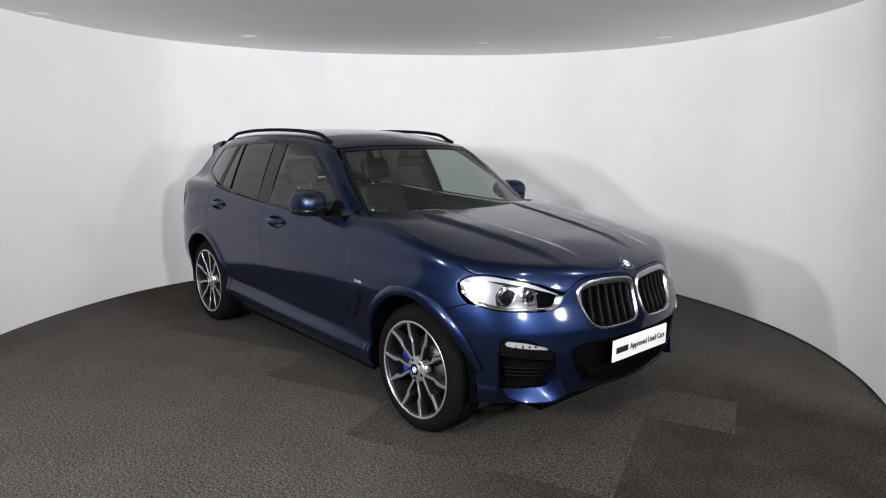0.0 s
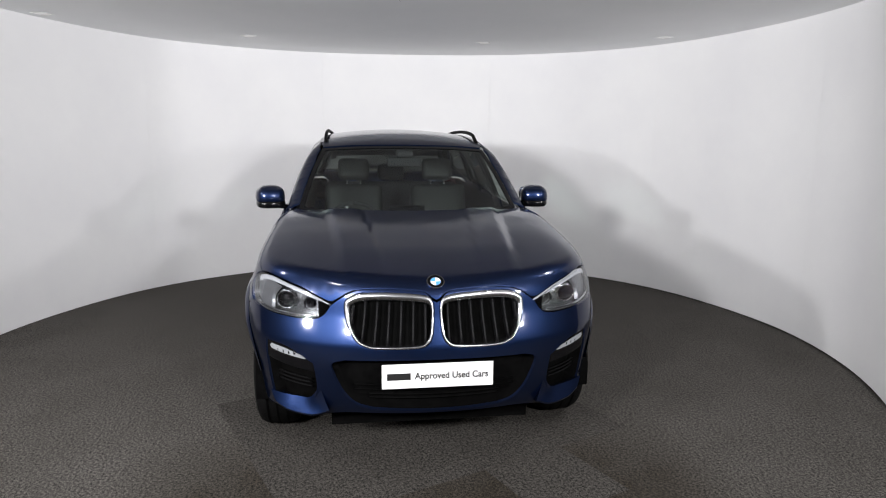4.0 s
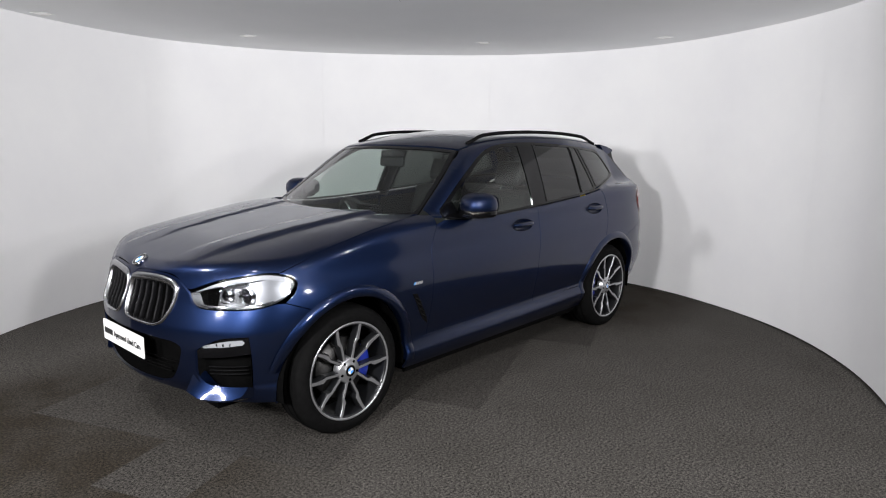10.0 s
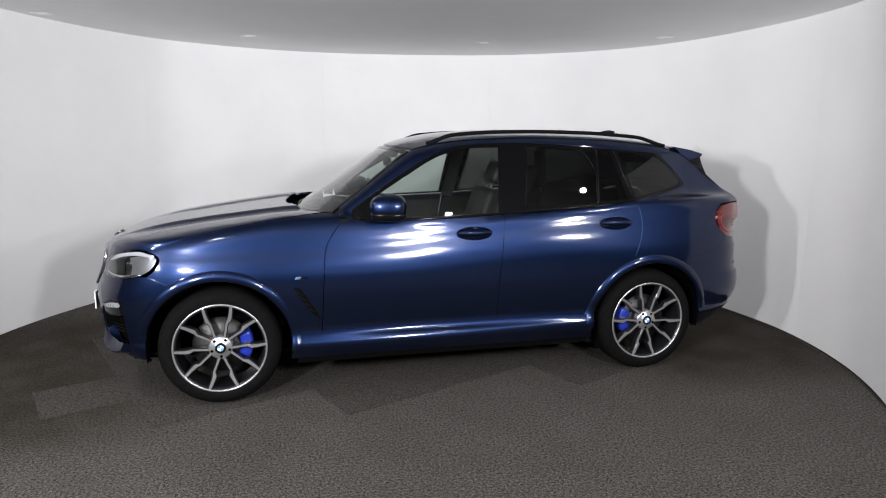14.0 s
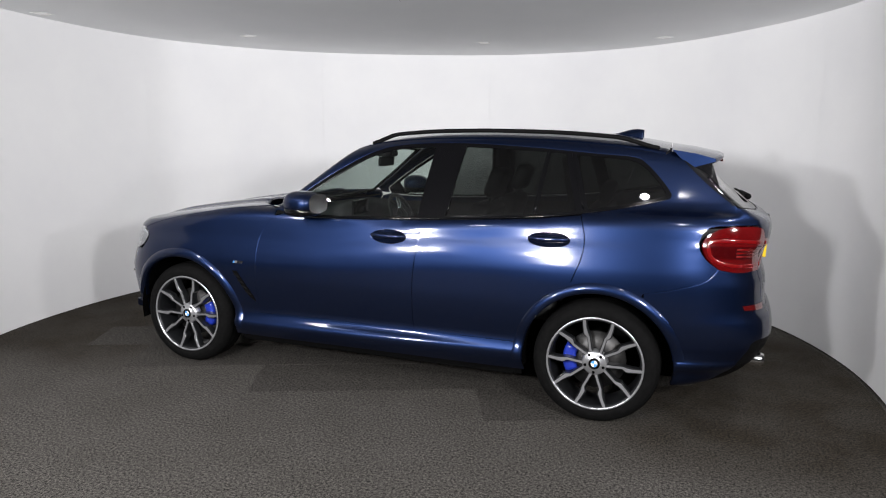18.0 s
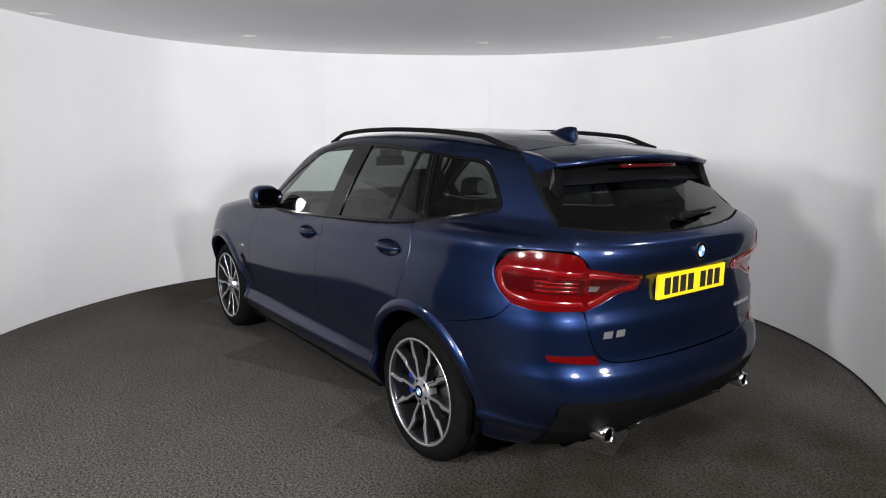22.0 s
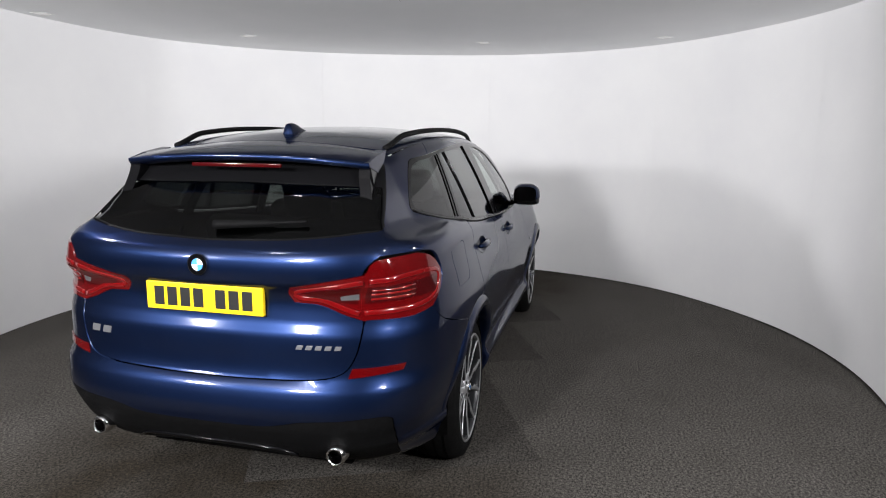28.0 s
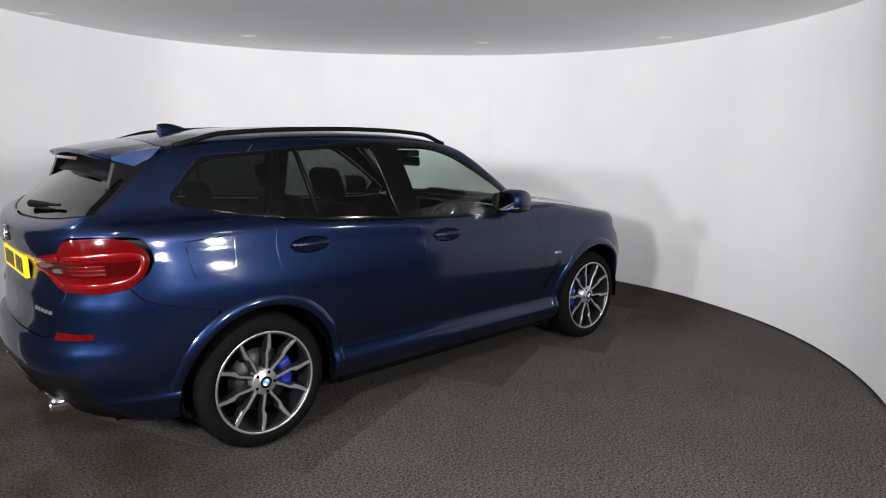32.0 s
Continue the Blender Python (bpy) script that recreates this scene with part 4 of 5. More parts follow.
def build_front():
    # Kidney outlines and lamps, as (arc, z) round the nose.
    def n_pts(*q):
        return [(nu(x, y), z) for x, y, z in q]
    kidney = outline(n_pts((2.21, 0.014, 0.80), (2.21, 0.014, 0.850), (2.20, 0.030, 0.893), (2.19, 0.094, 0.909), (2.18, 0.251, 0.916), (2.16, 0.36, 0.909), (2.15, 0.412, 0.889), (2.15, 0.432, 0.857), (2.16, 0.417, 0.781), (2.18, 0.368, 0.699), (2.19, 0.325, 0.673), (2.20, 0.27, 0.663), (2.22, 0.093, 0.668), (2.22, 0.045, 0.685), (2.22, 0.022, 0.725), (2.21, 0.014, 0.80)), step=0.015)
    lamp_ = outline(n_pts((2.115, 0.490, 0.849), (2.05, 0.637, 0.912), (1.97, 0.738, 0.940), (1.88, 0.808, 0.955), (1.82, 0.845, 0.948)), n_pts((1.82, 0.845, 0.948), (1.775, 0.865, 0.930), (1.755, 0.872, 0.905), (1.785, 0.868, 0.852), (1.85, 0.850, 0.812)), n_pts((1.85, 0.850, 0.812), (1.92, 0.825, 0.795), (2.0, 0.773, 0.785), (2.10, 0.60, 0.781), (2.12, 0.53, 0.800), (2.115, 0.490, 0.849)), step=0.015)
    intake = [(0.0, 0.612)] + n_pts((2.25, 0.10, 0.612), (2.24, 0.25, 0.608)) + spline(n_pts((2.20, 0.43, 0.603), (2.19, 0.492, 0.582), (2.19, 0.485, 0.53), (2.20, 0.445, 0.445), (2.20, 0.38, 0.385), (2.20, 0.30, 0.362)), 0.02) + n_pts((2.22, 0.15, 0.355)) + [(0.0, 0.353)]
    dense = []
    for a, b in zip(intake, intake[1:]):
        dense += spline([a, b], 0.03)[:-1]
    intake_full = mirrored([(float(a), float(b)) for a, b in dense] + [(0.0, 0.353)])
    side_in = outline(n_pts((2.11, 0.555, 0.575), (2.06, 0.68, 0.640), (1.99, 0.812, 0.655)), n_pts((1.99, 0.812, 0.655), (1.985, 0.82, 0.53), (1.99, 0.818, 0.33)), n_pts((1.99, 0.818, 0.33), (2.05, 0.72, 0.325), (2.10, 0.60, 0.33)), n_pts((2.10, 0.60, 0.33), (2.12, 0.555, 0.44), (2.115, 0.552, 0.53), (2.11, 0.555, 0.575)), step=0.02)

    def flip(poly):
        return [(-a, b) for a, b in reversed(poly)]
    # Bumper: from arch to arch.
    arch_side = [(AXLE_F + ARCH * math.cos(radians(a)), HUB + ARCH * math.sin(radians(a))) for a in np.linspace(53, -12, 14)]
    ap = onto("side", arch_side)[0]
    arch_n = [(nu(q[0], q[1]), q[2]) for q in ap]
    lampline = onto("side", [(1.70, 0.765), (1.82, 0.812)])[0]
    top_n = spline([(nu(x, y), z) for x, y, z in BONNET_EDGE[:8]], 0.02)
    under_lamp = spline(n_pts((2.115, 0.490, 0.849), (2.12, 0.53, 0.800), (2.10, 0.60, 0.781), (2.0, 0.773, 0.785), (1.92, 0.825, 0.795), (1.85, 0.850, 0.812)), 0.02)
    half = top_n + under_lamp + [(nu(q[0], q[1]), q[2]) for q in lampline[::-1]] + arch_n[1:] + spline(n_pts((1.86, 0.86, 0.285), (2.0, 0.80, 0.292), (2.10, 0.60, 0.300), (2.13, 0.50, 0.315), (2.17, 0.40, 0.330), (2.22, 0.2, 0.334)) + [(0.0, 0.336)], 0.03)
    half = [(float(a), float(b)) for a, b in half]
    half[0], half[-1] = (0.0, half[0][1]), (0.0, half[-1][1])
    bumper = skin("front_bumper", "nose", mirrored(half), PAINT, car, holes=[kidney, flip(kidney), intake_full, side_in, flip(side_in)], step=0.025, rim=0.018, body=lower)
    # Black lip under the painted bumper.
    lip = [(float(a), float(b)) for a, b in spline([(0.0, 0.345)] + n_pts((2.17, 0.40, 0.338), (2.10, 0.60, 0.308), (1.86, 0.86, 0.295)), 0.03) + spline(n_pts((1.84, 0.85, 0.262), (2.10, 0.55, 0.268)) + [(0.0, 0.280)], 0.03)]
    skin("lower_lip", "nose", mirrored(lip), PLASTIC, bumper, off=-0.055, gap=0, body=lower, label="black plastic lip under the bumper")
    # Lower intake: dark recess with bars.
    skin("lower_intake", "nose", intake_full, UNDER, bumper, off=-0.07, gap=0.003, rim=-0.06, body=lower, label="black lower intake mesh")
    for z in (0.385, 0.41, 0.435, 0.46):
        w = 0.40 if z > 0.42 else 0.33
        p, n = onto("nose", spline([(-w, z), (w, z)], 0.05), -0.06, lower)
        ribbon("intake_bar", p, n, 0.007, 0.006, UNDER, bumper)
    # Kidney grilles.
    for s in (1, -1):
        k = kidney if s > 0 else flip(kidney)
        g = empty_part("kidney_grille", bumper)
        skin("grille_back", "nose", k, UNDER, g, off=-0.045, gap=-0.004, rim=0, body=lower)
        p, n = onto("nose", k, 0.002, lower)
        ring_in = [(a, b - 0.021 * float(step01(0.79, 0.90, b))) for a, b in shrink(k, 0.015)]
        ring_in = [(a - s * 0.014 * float(step01(0.26, 0.41, a * s) * step01(0.73, 0.86, b)), b) for a, b in ring_in]
        q, qn = onto("nose", ring_in, -0.008, lower)
        deep = q - qn * 0.05
        bm = bmesh.new()
        outer_low = onto("nose", k, -0.02, lower)[0]
        lift_ = onto("nose", shrink(k, 0.006), 0.012, lower)[0]
        lift2 = onto("nose", [(a - s * 0.012 * float(step01(0.26, 0.41, a * s) * step01(0.73, 0.86, b)), b - 0.018 * float(step01(0.79, 0.90, b))) for a, b in shrink(k, 0.012)], 0.008, lower)[0]
        loops = [[bm.verts.new(v) for v in arr] for arr in (outer_low, p, lift_, lift2, q, deep)]
        cnt = len(k)
        for a, b in zip(loops, loops[1:]):
            for i in range(cnt):
                bm.faces.new((a[i], a[(i + 1) % cnt], b[(i + 1) % cnt], b[i]))
        bmesh.ops.recalc_face_normals(bm, faces=bm.faces)
        part("grille_frame", bm, SATIN, g, "satin silver kidney surround")
        zs = np.array(k)
        lo, hi = zs[:, 0].min(), zs[:, 0].max()
        for i in range(7):
            u = lo + (hi - lo) * (i + 0.72) / 7.4 if s > 0 else lo + (hi - lo) * (i + 0.68) / 7.4
            col = [b for a, b in spline([(u, 0.6), (u, 0.97)], 0.01) if inside([(a, b)], ring_in)[0]]
            if len(col) < 3:
                continue
            pts = [(u, z) for z in np.linspace(col[0] - 0.004, col[-1] + 0.004, 9)]
            b0, bn = onto("nose", pts, -0.020, lower)
            ribbon("grille_slat", b0, bn, 0.012, 0.014, PRINT, g)
    p, n = spot("nose", 0.0, 0.953)
    roundel("bonnet_emblem", p + n * 0.003, n, 0.042, car)
    # Headlights.
    for s in (1, -1):
        poly = lamp_ if s > 0 else flip(lamp_)
        h = skin("headlight", "nose", poly, LENS, car, gap=-0.002, off=0.002, rim=0.0, step=0.025, body=lower, label="clear headlight with silver projectors")
        skin("lamp_bowl", "nose", poly, HOUSING, h, gap=0.004, off=-0.105, rim=-0.10, step=0.03, body=lower, label="grey lamp housing")
        corner = outline(n_pts((1.95, 0.757, 0.915), (1.88, 0.808, 0.932), (1.80, 0.857, 0.930)), n_pts((1.80, 0.857, 0.930), (1.765, 0.870, 0.905), (1.79, 0.866, 0.855)), n_pts((1.79, 0.866, 0.855), (1.86, 0.848, 0.818), (1.95, 0.80, 0.802)), n_pts((1.95, 0.80, 0.802), (1.93, 0.79, 0.86), (1.95, 0.757, 0.915)), step=0.02)
        skin("side_reflector", "nose", corner if s > 0 else flip(corner), REFLECTOR, h, gap=0.002, off=-0.028, rim=0.02, step=0.02, body=lower, label="bright faceted side reflector")
        p, n = onto("nose", spline([(a * s, b + 0.012) for a, b in n_pts((1.86, 0.847, 0.812), (2.0, 0.773, 0.787), (2.10, 0.60, 0.783), (2.11, 0.565, 0.789))], 0.03), -0.012, lower)
        ribbon("lamp_lower_strip", p, n, 0.010, 0.006, CHROME, h, "chrome strip along the lamp's lower edge")
        brow = outline(n_pts((2.115, 0.494, 0.848), (2.05, 0.637, 0.910), (1.97, 0.738, 0.938), (1.88, 0.808, 0.953), (1.79, 0.86, 0.938)), n_pts((1.79, 0.86, 0.938), (1.80, 0.857, 0.912)), n_pts((1.80, 0.857, 0.922), (1.90, 0.795, 0.930), (2.0, 0.705, 0.913), (2.08, 0.58, 0.874), (2.115, 0.494, 0.848)), step=0.02)
        brow = brow if s > 0 else flip(brow)
        skin("lamp_brow", "nose", brow, LIGHTBAR, h, gap=0.001, off=-0.012, rim=0.02, step=0.03, body=lower, label="white light bar")
        for x, y, z, r in ((1.955, 0.580, 0.823, 0.038), (1.908, 0.705, 0.834, 0.043)):
            p = Vector((x, y * s, z))
            d = (Vector((1, 0.15 * s, 0.0))).normalized()
            mtx = facing(p, d)
            bm = bmesh.new()
            bmesh.ops.create_uvsphere(bm, u_segments=24, v_segments=12, radius=r * 0.8, matrix=mtx)
            part("projector", bm, BLACK, h, "dark glass projector lens")
            bm = bmesh.new()
            rows = []
            for i in range(36):
                a = 2 * math.pi * i / 36
                c, sn = math.cos(a), math.sin(a)
                rows.append([bm.verts.new(mtx @ Vector((rr * c, rr * sn * (0.9 if i > 18 else 1), zz))) for rr, zz in ((r * 0.98, -0.05), (r * 1.0, 0.028), (r * 1.12, 0.030), (r * 1.20, -0.06))])
            for i in range(36):
                a, b = rows[i], rows[(i + 1) % 36]
                for k in range(3):
                    bm.faces.new((a[k], a[k + 1], b[k + 1], b[k]))
            bmesh.ops.recalc_face_normals(bm, faces=bm.faces)
            part("light_ring", bm, CHROME, h, "pale ring round the projector")
        # Side intake with fog lamp and blade.
        si = side_in if s > 0 else flip(side_in)
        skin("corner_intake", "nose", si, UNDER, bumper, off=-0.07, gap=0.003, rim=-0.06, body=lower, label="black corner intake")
        for z in (0.435, 0.455, 0.475):
            p, n = onto("nose", spline([(nu(2.11, 0.60) * s, z), (nu(2.0, 0.80) * s, z + 0.008)], 0.04), -0.042, lower)
            ribbon("intake_bar", p, n, 0.006, 0.005, PLASTIC, bumper)
        upper_trim = outline(n_pts((2.11, 0.555, 0.573), (2.06, 0.68, 0.638), (1.99, 0.812, 0.653)), n_pts((1.99, 0.812, 0.653), (1.985, 0.82, 0.565)), n_pts((1.985, 0.82, 0.565), (2.06, 0.69, 0.545), (2.115, 0.56, 0.53)), n_pts((2.115, 0.56, 0.53), (2.11, 0.555, 0.573)), step=0.02)
        ut = upper_trim if s > 0 else flip(upper_trim)
        skin("fog_trim", "nose", ut, BLACK, bumper, off=-0.006, gap=0.002, rim=0.03, body=lower, label="gloss black fog lamp trim")
        fog = outline(n_pts((2.105, 0.60, 0.605), (2.05, 0.70, 0.632), (2.01, 0.785, 0.642)), n_pts((2.01, 0.785, 0.642), (2.0, 0.797, 0.626), (2.01, 0.788, 0.612)), n_pts((2.01, 0.788, 0.612), (2.05, 0.70, 0.600), (2.105, 0.602, 0.588)), n_pts((2.105, 0.602, 0.588), (2.11, 0.595, 0.596), (2.105, 0.60, 0.605)), step=0.02)
        fg = fog if s > 0 else flip(fog)
        fl = skin("fog_lamp", "nose", fg, LENS, bumper, off=0.007, gap=0, rim=0.012, body=lower, label="slim clear fog lamp")
        skin("fog_reflector", "nose", fg, FOGGREY, fl, off=-0.006, gap=0.002, rim=0.0, body=lower)
        # Painted blade: a shelf that rises backwards, with a fin at its inner end.
        edge = spline([(2.171, 0.505, 0.352), (2.145, 0.58, 0.325), (2.10, 0.66, 0.322), (2.055, 0.72, 0.328), (2.015, 0.768, 0.348)], 0.012)
        crest = spline([(2.140, 0.548, 0.464), (2.102, 0.594, 0.396), (2.06, 0.66, 0.387), (2.025, 0.73, 0.390), (1.99, 0.79, 0.398)], 0.012)
        bm = bmesh.new()
        loops = []
        for i in range(25):
            fa, ba = (Vector([float(np.interp(i / 24, np.linspace(0, 1, len(run)), [q[k] for q in run])) for k in range(3)]) for run in (edge, crest))
            ring = [fa, fa.lerp(ba, 0.35) + Vector((0, 0, -0.004)), fa.lerp(ba, 0.7) + Vector((0, 0, -0.004)), ba, ba + Vector((-0.06, 0.0, -0.02)), fa + Vector((-0.06, 0.0, -0.020)), fa + Vector((-0.006, 0.0, -0.010))]
            loops.append([bm.verts.new((q.x, q.y * s, q.z)) for q in ring])
        for a, b in zip(loops, loops[1:]):
            for k in range(7):
                bm.faces.new((a[k], a[(k + 1) % 7], b[(k + 1) % 7], b[k]))
        bm.faces.new(loops[0])
        bm.faces.new(loops[-1])
        bmesh.ops.recalc_face_normals(bm, faces=bm.faces)
        for e in bm.edges:
            e.smooth = e.calc_face_angle(0.0) < radians(28)
        part("corner_blade", bm, PAINT, bumper)
    # Number plate with the dealer's lettering.
    bm = box(bmesh.new(), 2.260, 2.270, -0.26, 0.26, 0.483, 0.599, 0.003)
    plate = part("front_plate", bm, WHITE, bumper, "white plate with black dealer lettering", smooth=False)
    lettering("Approved Used Cars", 0.045, Matrix.Translation((2.2715, 0.064, 0.541)) @ Matrix.Rotation(radians(90), 4, "Z") @ Matrix.Rotation(radians(90), 4, "X"), INK, plate, 0.345)
    # The maker's name stands as a plain bar.
    bm = box(bmesh.new(), 2.2702, 2.2718, -0.236, -0.128, 0.525, 0.557, 0.0)
    part("name_bar", bm, INK, plate, smooth=False)


def lettering(text, size, m, mat, parent, width=None):
    """Flat built-in-font letters turned into a mesh."""
    cu = bpy.data.curves.new("lettering", "FONT")
    cu.body, cu.size, cu.align_x, cu.align_y, cu.extrude, cu.offset = text, size, "CENTER", "CENTER", 0.0006, 0.0008
    tmp = bpy.data.objects.new("lettering", cu)
    scene.collection.objects.link(tmp)
    bpy.context.view_layer.update()
    me = bpy.data.meshes.new_from_object(tmp.evaluated_get(bpy.context.evaluated_depsgraph_get()))
    bpy.data.objects.remove(tmp)
    bpy.data.curves.remove(cu)
    xs = [v.co.x for v in me.vertices]
    k = width / (max(xs) - min(xs)) if width else 1.0
    for v in me.vertices:
        v.co.x *= k
    me.transform(m)
    me.materials.clear()
    me.materials.append(mat)
    ob = new("lettering", me)
    ob.parent = parent
    return ob


build_front()


def build_rear():
    def t_pts(*q):
        return [(tu(x, y), z) for x, y, z in q]

    def flip(poly):
        return [(-a, b) for a, b in reversed(poly)]
    def flank_pts(*q):
        return [(tu(p[0], p[1]), p[2]) for p in onto("side", q)[0]]
    lamp_o = outline(t_pts((-2.25, 0.645, 1.110), (-2.21, 0.672, 1.160)) + flank_pts((-2.10, 1.172)), flank_pts((-2.10, 1.172), (-2.02, 1.148), (-1.962, 1.085), (-1.985, 1.01), (-2.045, 0.953)), flank_pts((-2.045, 0.953)) + t_pts((-2.13, 0.79, 0.932), (-2.245, 0.68, 0.930), (-2.265, 0.646, 0.926)), t_pts((-2.265, 0.646, 0.926), (-2.25, 0.645, 1.110)), step=0.015)
    lamp_i = outline(t_pts((-2.25, 0.640, 1.108), (-2.28, 0.55, 1.090), (-2.30, 0.36, 1.054)), t_pts((-2.30, 0.36, 1.054), (-2.30, 0.352, 1.03), (-2.30, 0.378, 0.992)), t_pts((-2.30, 0.378, 0.992), (-2.29, 0.48, 0.984), (-2.275, 0.57, 0.948), (-2.262, 0.640, 0.926)), t_pts((-2.262, 0.640, 0.926), (-2.25, 0.640, 1.108)), step=0.015)
    # Tailgate.
    hatch_line = [(0.668, 1.18), (0.652, 1.12), (0.645, 1.0), (0.638, 0.863), (0.612, 0.770), (0.562, 0.714), (0.45, 0.692), (0.2, 0.686), (0.0, 0.685)]
    side_run = onto("side", spline(HATCH_EDGE, 0.03))[0][::-1]

    def hatch_y(z):
        return float(np.interp(z, side_run[:, 2], side_run[:, 1])) + 0.006
    hatch_line[:1] = [(hatch_y(z), z) for z in (1.24, 1.215, 1.19)]
    bottom = spline([(0.0, 1.219), (0.3, 1.227), (0.5, 1.242), (0.6, 1.255), (hatch_y(1.264), 1.264)], 0.03)
    hl = spline(hatch_line, 0.025)
    rear_half = [(float(a), float(b)) for a, b in bottom + hl]
    pts = onto("rear", rear_half)[0]
    th = [(tu(q[0], q[1]), q[2]) for q in pts]
    th[0], th[-1] = (0.0, th[0][1]), (0.0, th[-1][1])
    gate = skin("tailgate", "tail", mirrored([(float(a), float(b)) for a, b in th]), PAINT, car, holes=[lamp_i, flip(lamp_i)], step=0.025)
    # Rear screen in its black frame.
    gh2 = bottom + [(float(q[1]) + 0.003, float(q[2])) for q in side_run if 1.275 < q[2] < 1.525]
    gh2 += spline([(gh2[-1][0] - 0.02, 1.525), (0.3, 1.527), (0.0, 1.528)], 0.03)
    gh2 = [(float(a), float(b)) for a, b in gh2]
    # Deep top band: the spoiler's dark reflection is painted into the black edge.
    gl = [(a * 0.985, min(1.365 + (b - 1.365) * 0.96, 1.432 - 0.02 * abs(a))) for a, b in gh2]
    skin("rear_screen_surround", "rear", mirrored(gh2), PRINT, gate, holes=[mirrored(gl)], gap=0.002, label="black edge of the rear screen")
    skin("rear_screen", "rear", mirrored(gl), PRIVACY, gate, gap=-0.003, off=-0.003, rim=0, step=0.05, label="dark tinted rear screen")
    p, n = onto("rear", [(0.0 - 0.0182 * i, 1.256 + 0.001 * i) for i in range(22)], 0.02)
    part("rear_wiper", tube([tuple(q) for q in p], [0.020 - 0.0006 * i if i < 14 else 0.007 for i in range(22)], 8), PLASTIC, gate, "black rear wiper")
    p, n = spot("rear", 0.0, 1.132)
    roundel("tailgate_emblem", p + n * 0.004, n, 0.043, gate)
    # Lamps.
    for s in (1, -1):
        lo, li = (lamp_o, lamp_i) if s > 0 else (flip(lamp_o), flip(lamp_i))
        outer = skin("tail_lamp", "tail", lo, RED, car, off=0.004, gap=-0.003, rim=0.03, step=0.02, label="red tail lamp")
        inner = skin("tail_lamp_inner", "tail", li, RED, gate, off=0.004, gap=0.001, rim=0.03, step=0.02, label="red tail lamp on the tailgate")
        for owner, quad in ((outer, ((-2.255, 0.652, 0.990), (-1.995, 0.835, 1.008), (-1.975, 0.838, 1.075), (-2.245, 0.652, 1.062))), (inner, ((-2.30, 0.44, 1.005), (-2.262, 0.625, 0.990), (-2.255, 0.625, 1.062), (-2.30, 0.42, 1.036)))):
            q = outline(*[t_pts(quad[i], quad[(i + 1) % 4]) for i in range(4)], step=0.03)
            skin("lamp_band", "tail", q if s > 0 else flip(q), DARKRED, owner, off=0.0055, gap=0.0, rim=0.0, step=0.03)
        # Light guides: a long loop in the outer lamp and a fork in the inner one.
        for owner, line_ in ((outer, ((-2.24, 0.652, 1.082), (-2.10, 0.77, 1.098), (-1.985, 0.835, 1.094), (-1.968, 0.842, 1.055), (-2.0, 0.838, 0.998), (-2.10, 0.79, 0.966), (-2.26, 0.652, 0.953))),
                             (inner, ((-2.252, 0.632, 1.080), (-2.29, 0.50, 1.058), (-2.30, 0.385, 1.036), (-2.30, 0.40, 1.012), (-2.29, 0.49, 1.004), (-2.275, 0.575, 0.970), (-2.265, 0.632, 0.950)))):
            p, n = onto("tail", spline([(a * s, b) for a, b in t_pts(*line_)], 0.02), 0.004)
            ribbon("light_guide", p, n, 0.020, 0.004, TUBERED, owner)
        for z in (1.008, 1.028, 1.048):
            p, n = onto("tail", spline([(a * s, b) for a, b in t_pts((-2.235, 0.665, z), (-2.10, 0.78, z + 0.007))], 0.03), 0.005)
            ribbon("lamp_strip", p, n, 0.009, 0.003, TUBERED, outer)
        q = outline(t_pts((-2.285, 0.525, 1.020), (-2.262, 0.630, 1.034)), t_pts((-2.262, 0.630, 1.034), (-2.262, 0.632, 1.008)), t_pts((-2.262, 0.632, 1.008), (-2.28, 0.56, 1.006)), t_pts((-2.28, 0.56, 1.006), (-2.285, 0.525, 1.020)), step=0.03)
        skin("reversing_light", "tail", q if s > 0 else flip(q), REFLECTOR, inner, off=0.0065, gap=0.0, rim=0.002, step=0.03, label="white reversing light")
    # Bumper.
    arch_side = [(AXLE_R + ARCH * math.cos(radians(a)), HUB + ARCH * math.sin(radians(a))) for a in np.linspace(120, 193, 14)]
    ap = onto("side", arch_side)[0]
    an = [(tu(q[0], q[1]), q[2]) for q in ap]
    line = onto("side", spline([(-1.675, 0.80), (-1.84, 0.836), (-1.985, 0.885), (-2.045, 0.950)], 0.03))[0]
    ln = [(tu(q[0], q[1]), q[2]) for q in line]
    low_lamp = spline(flank_pts((-2.045, 0.950)) + t_pts((-2.13, 0.79, 0.930), (-2.245, 0.68, 0.928), (-2.268, 0.646, 0.922)), 0.02)
    hq = onto("rear", [q for q in hl if q[1] < 0.92])[0]
    hn = [(tu(q[0], q[1]), q[2]) for q in hq]
    black_top = spline(t_pts((-2.10, 0.83, 0.25), (-2.19, 0.80, 0.36), (-2.255, 0.785, 0.48), (-2.28, 0.755, 0.545), (-2.36, 0.55, 0.540), (-2.385, 0.42, 0.532), (-2.395, 0.30, 0.508), (-2.40, 0.2, 0.503)) + [(0.0, 0.503)], 0.025)
    half = hn[::-1] + low_lamp[::-1][1:-1] + ln[::-1] + an[1:] + black_top
    half = [(float(a), float(b)) for a, b in half]
    half[0], half[-1] = (0.0, half[0][1]), (0.0, half[-1][1])
    bumper = skin("rear_bumper", "tail", mirrored(half), PAINT, car, step=0.025, body=lower)
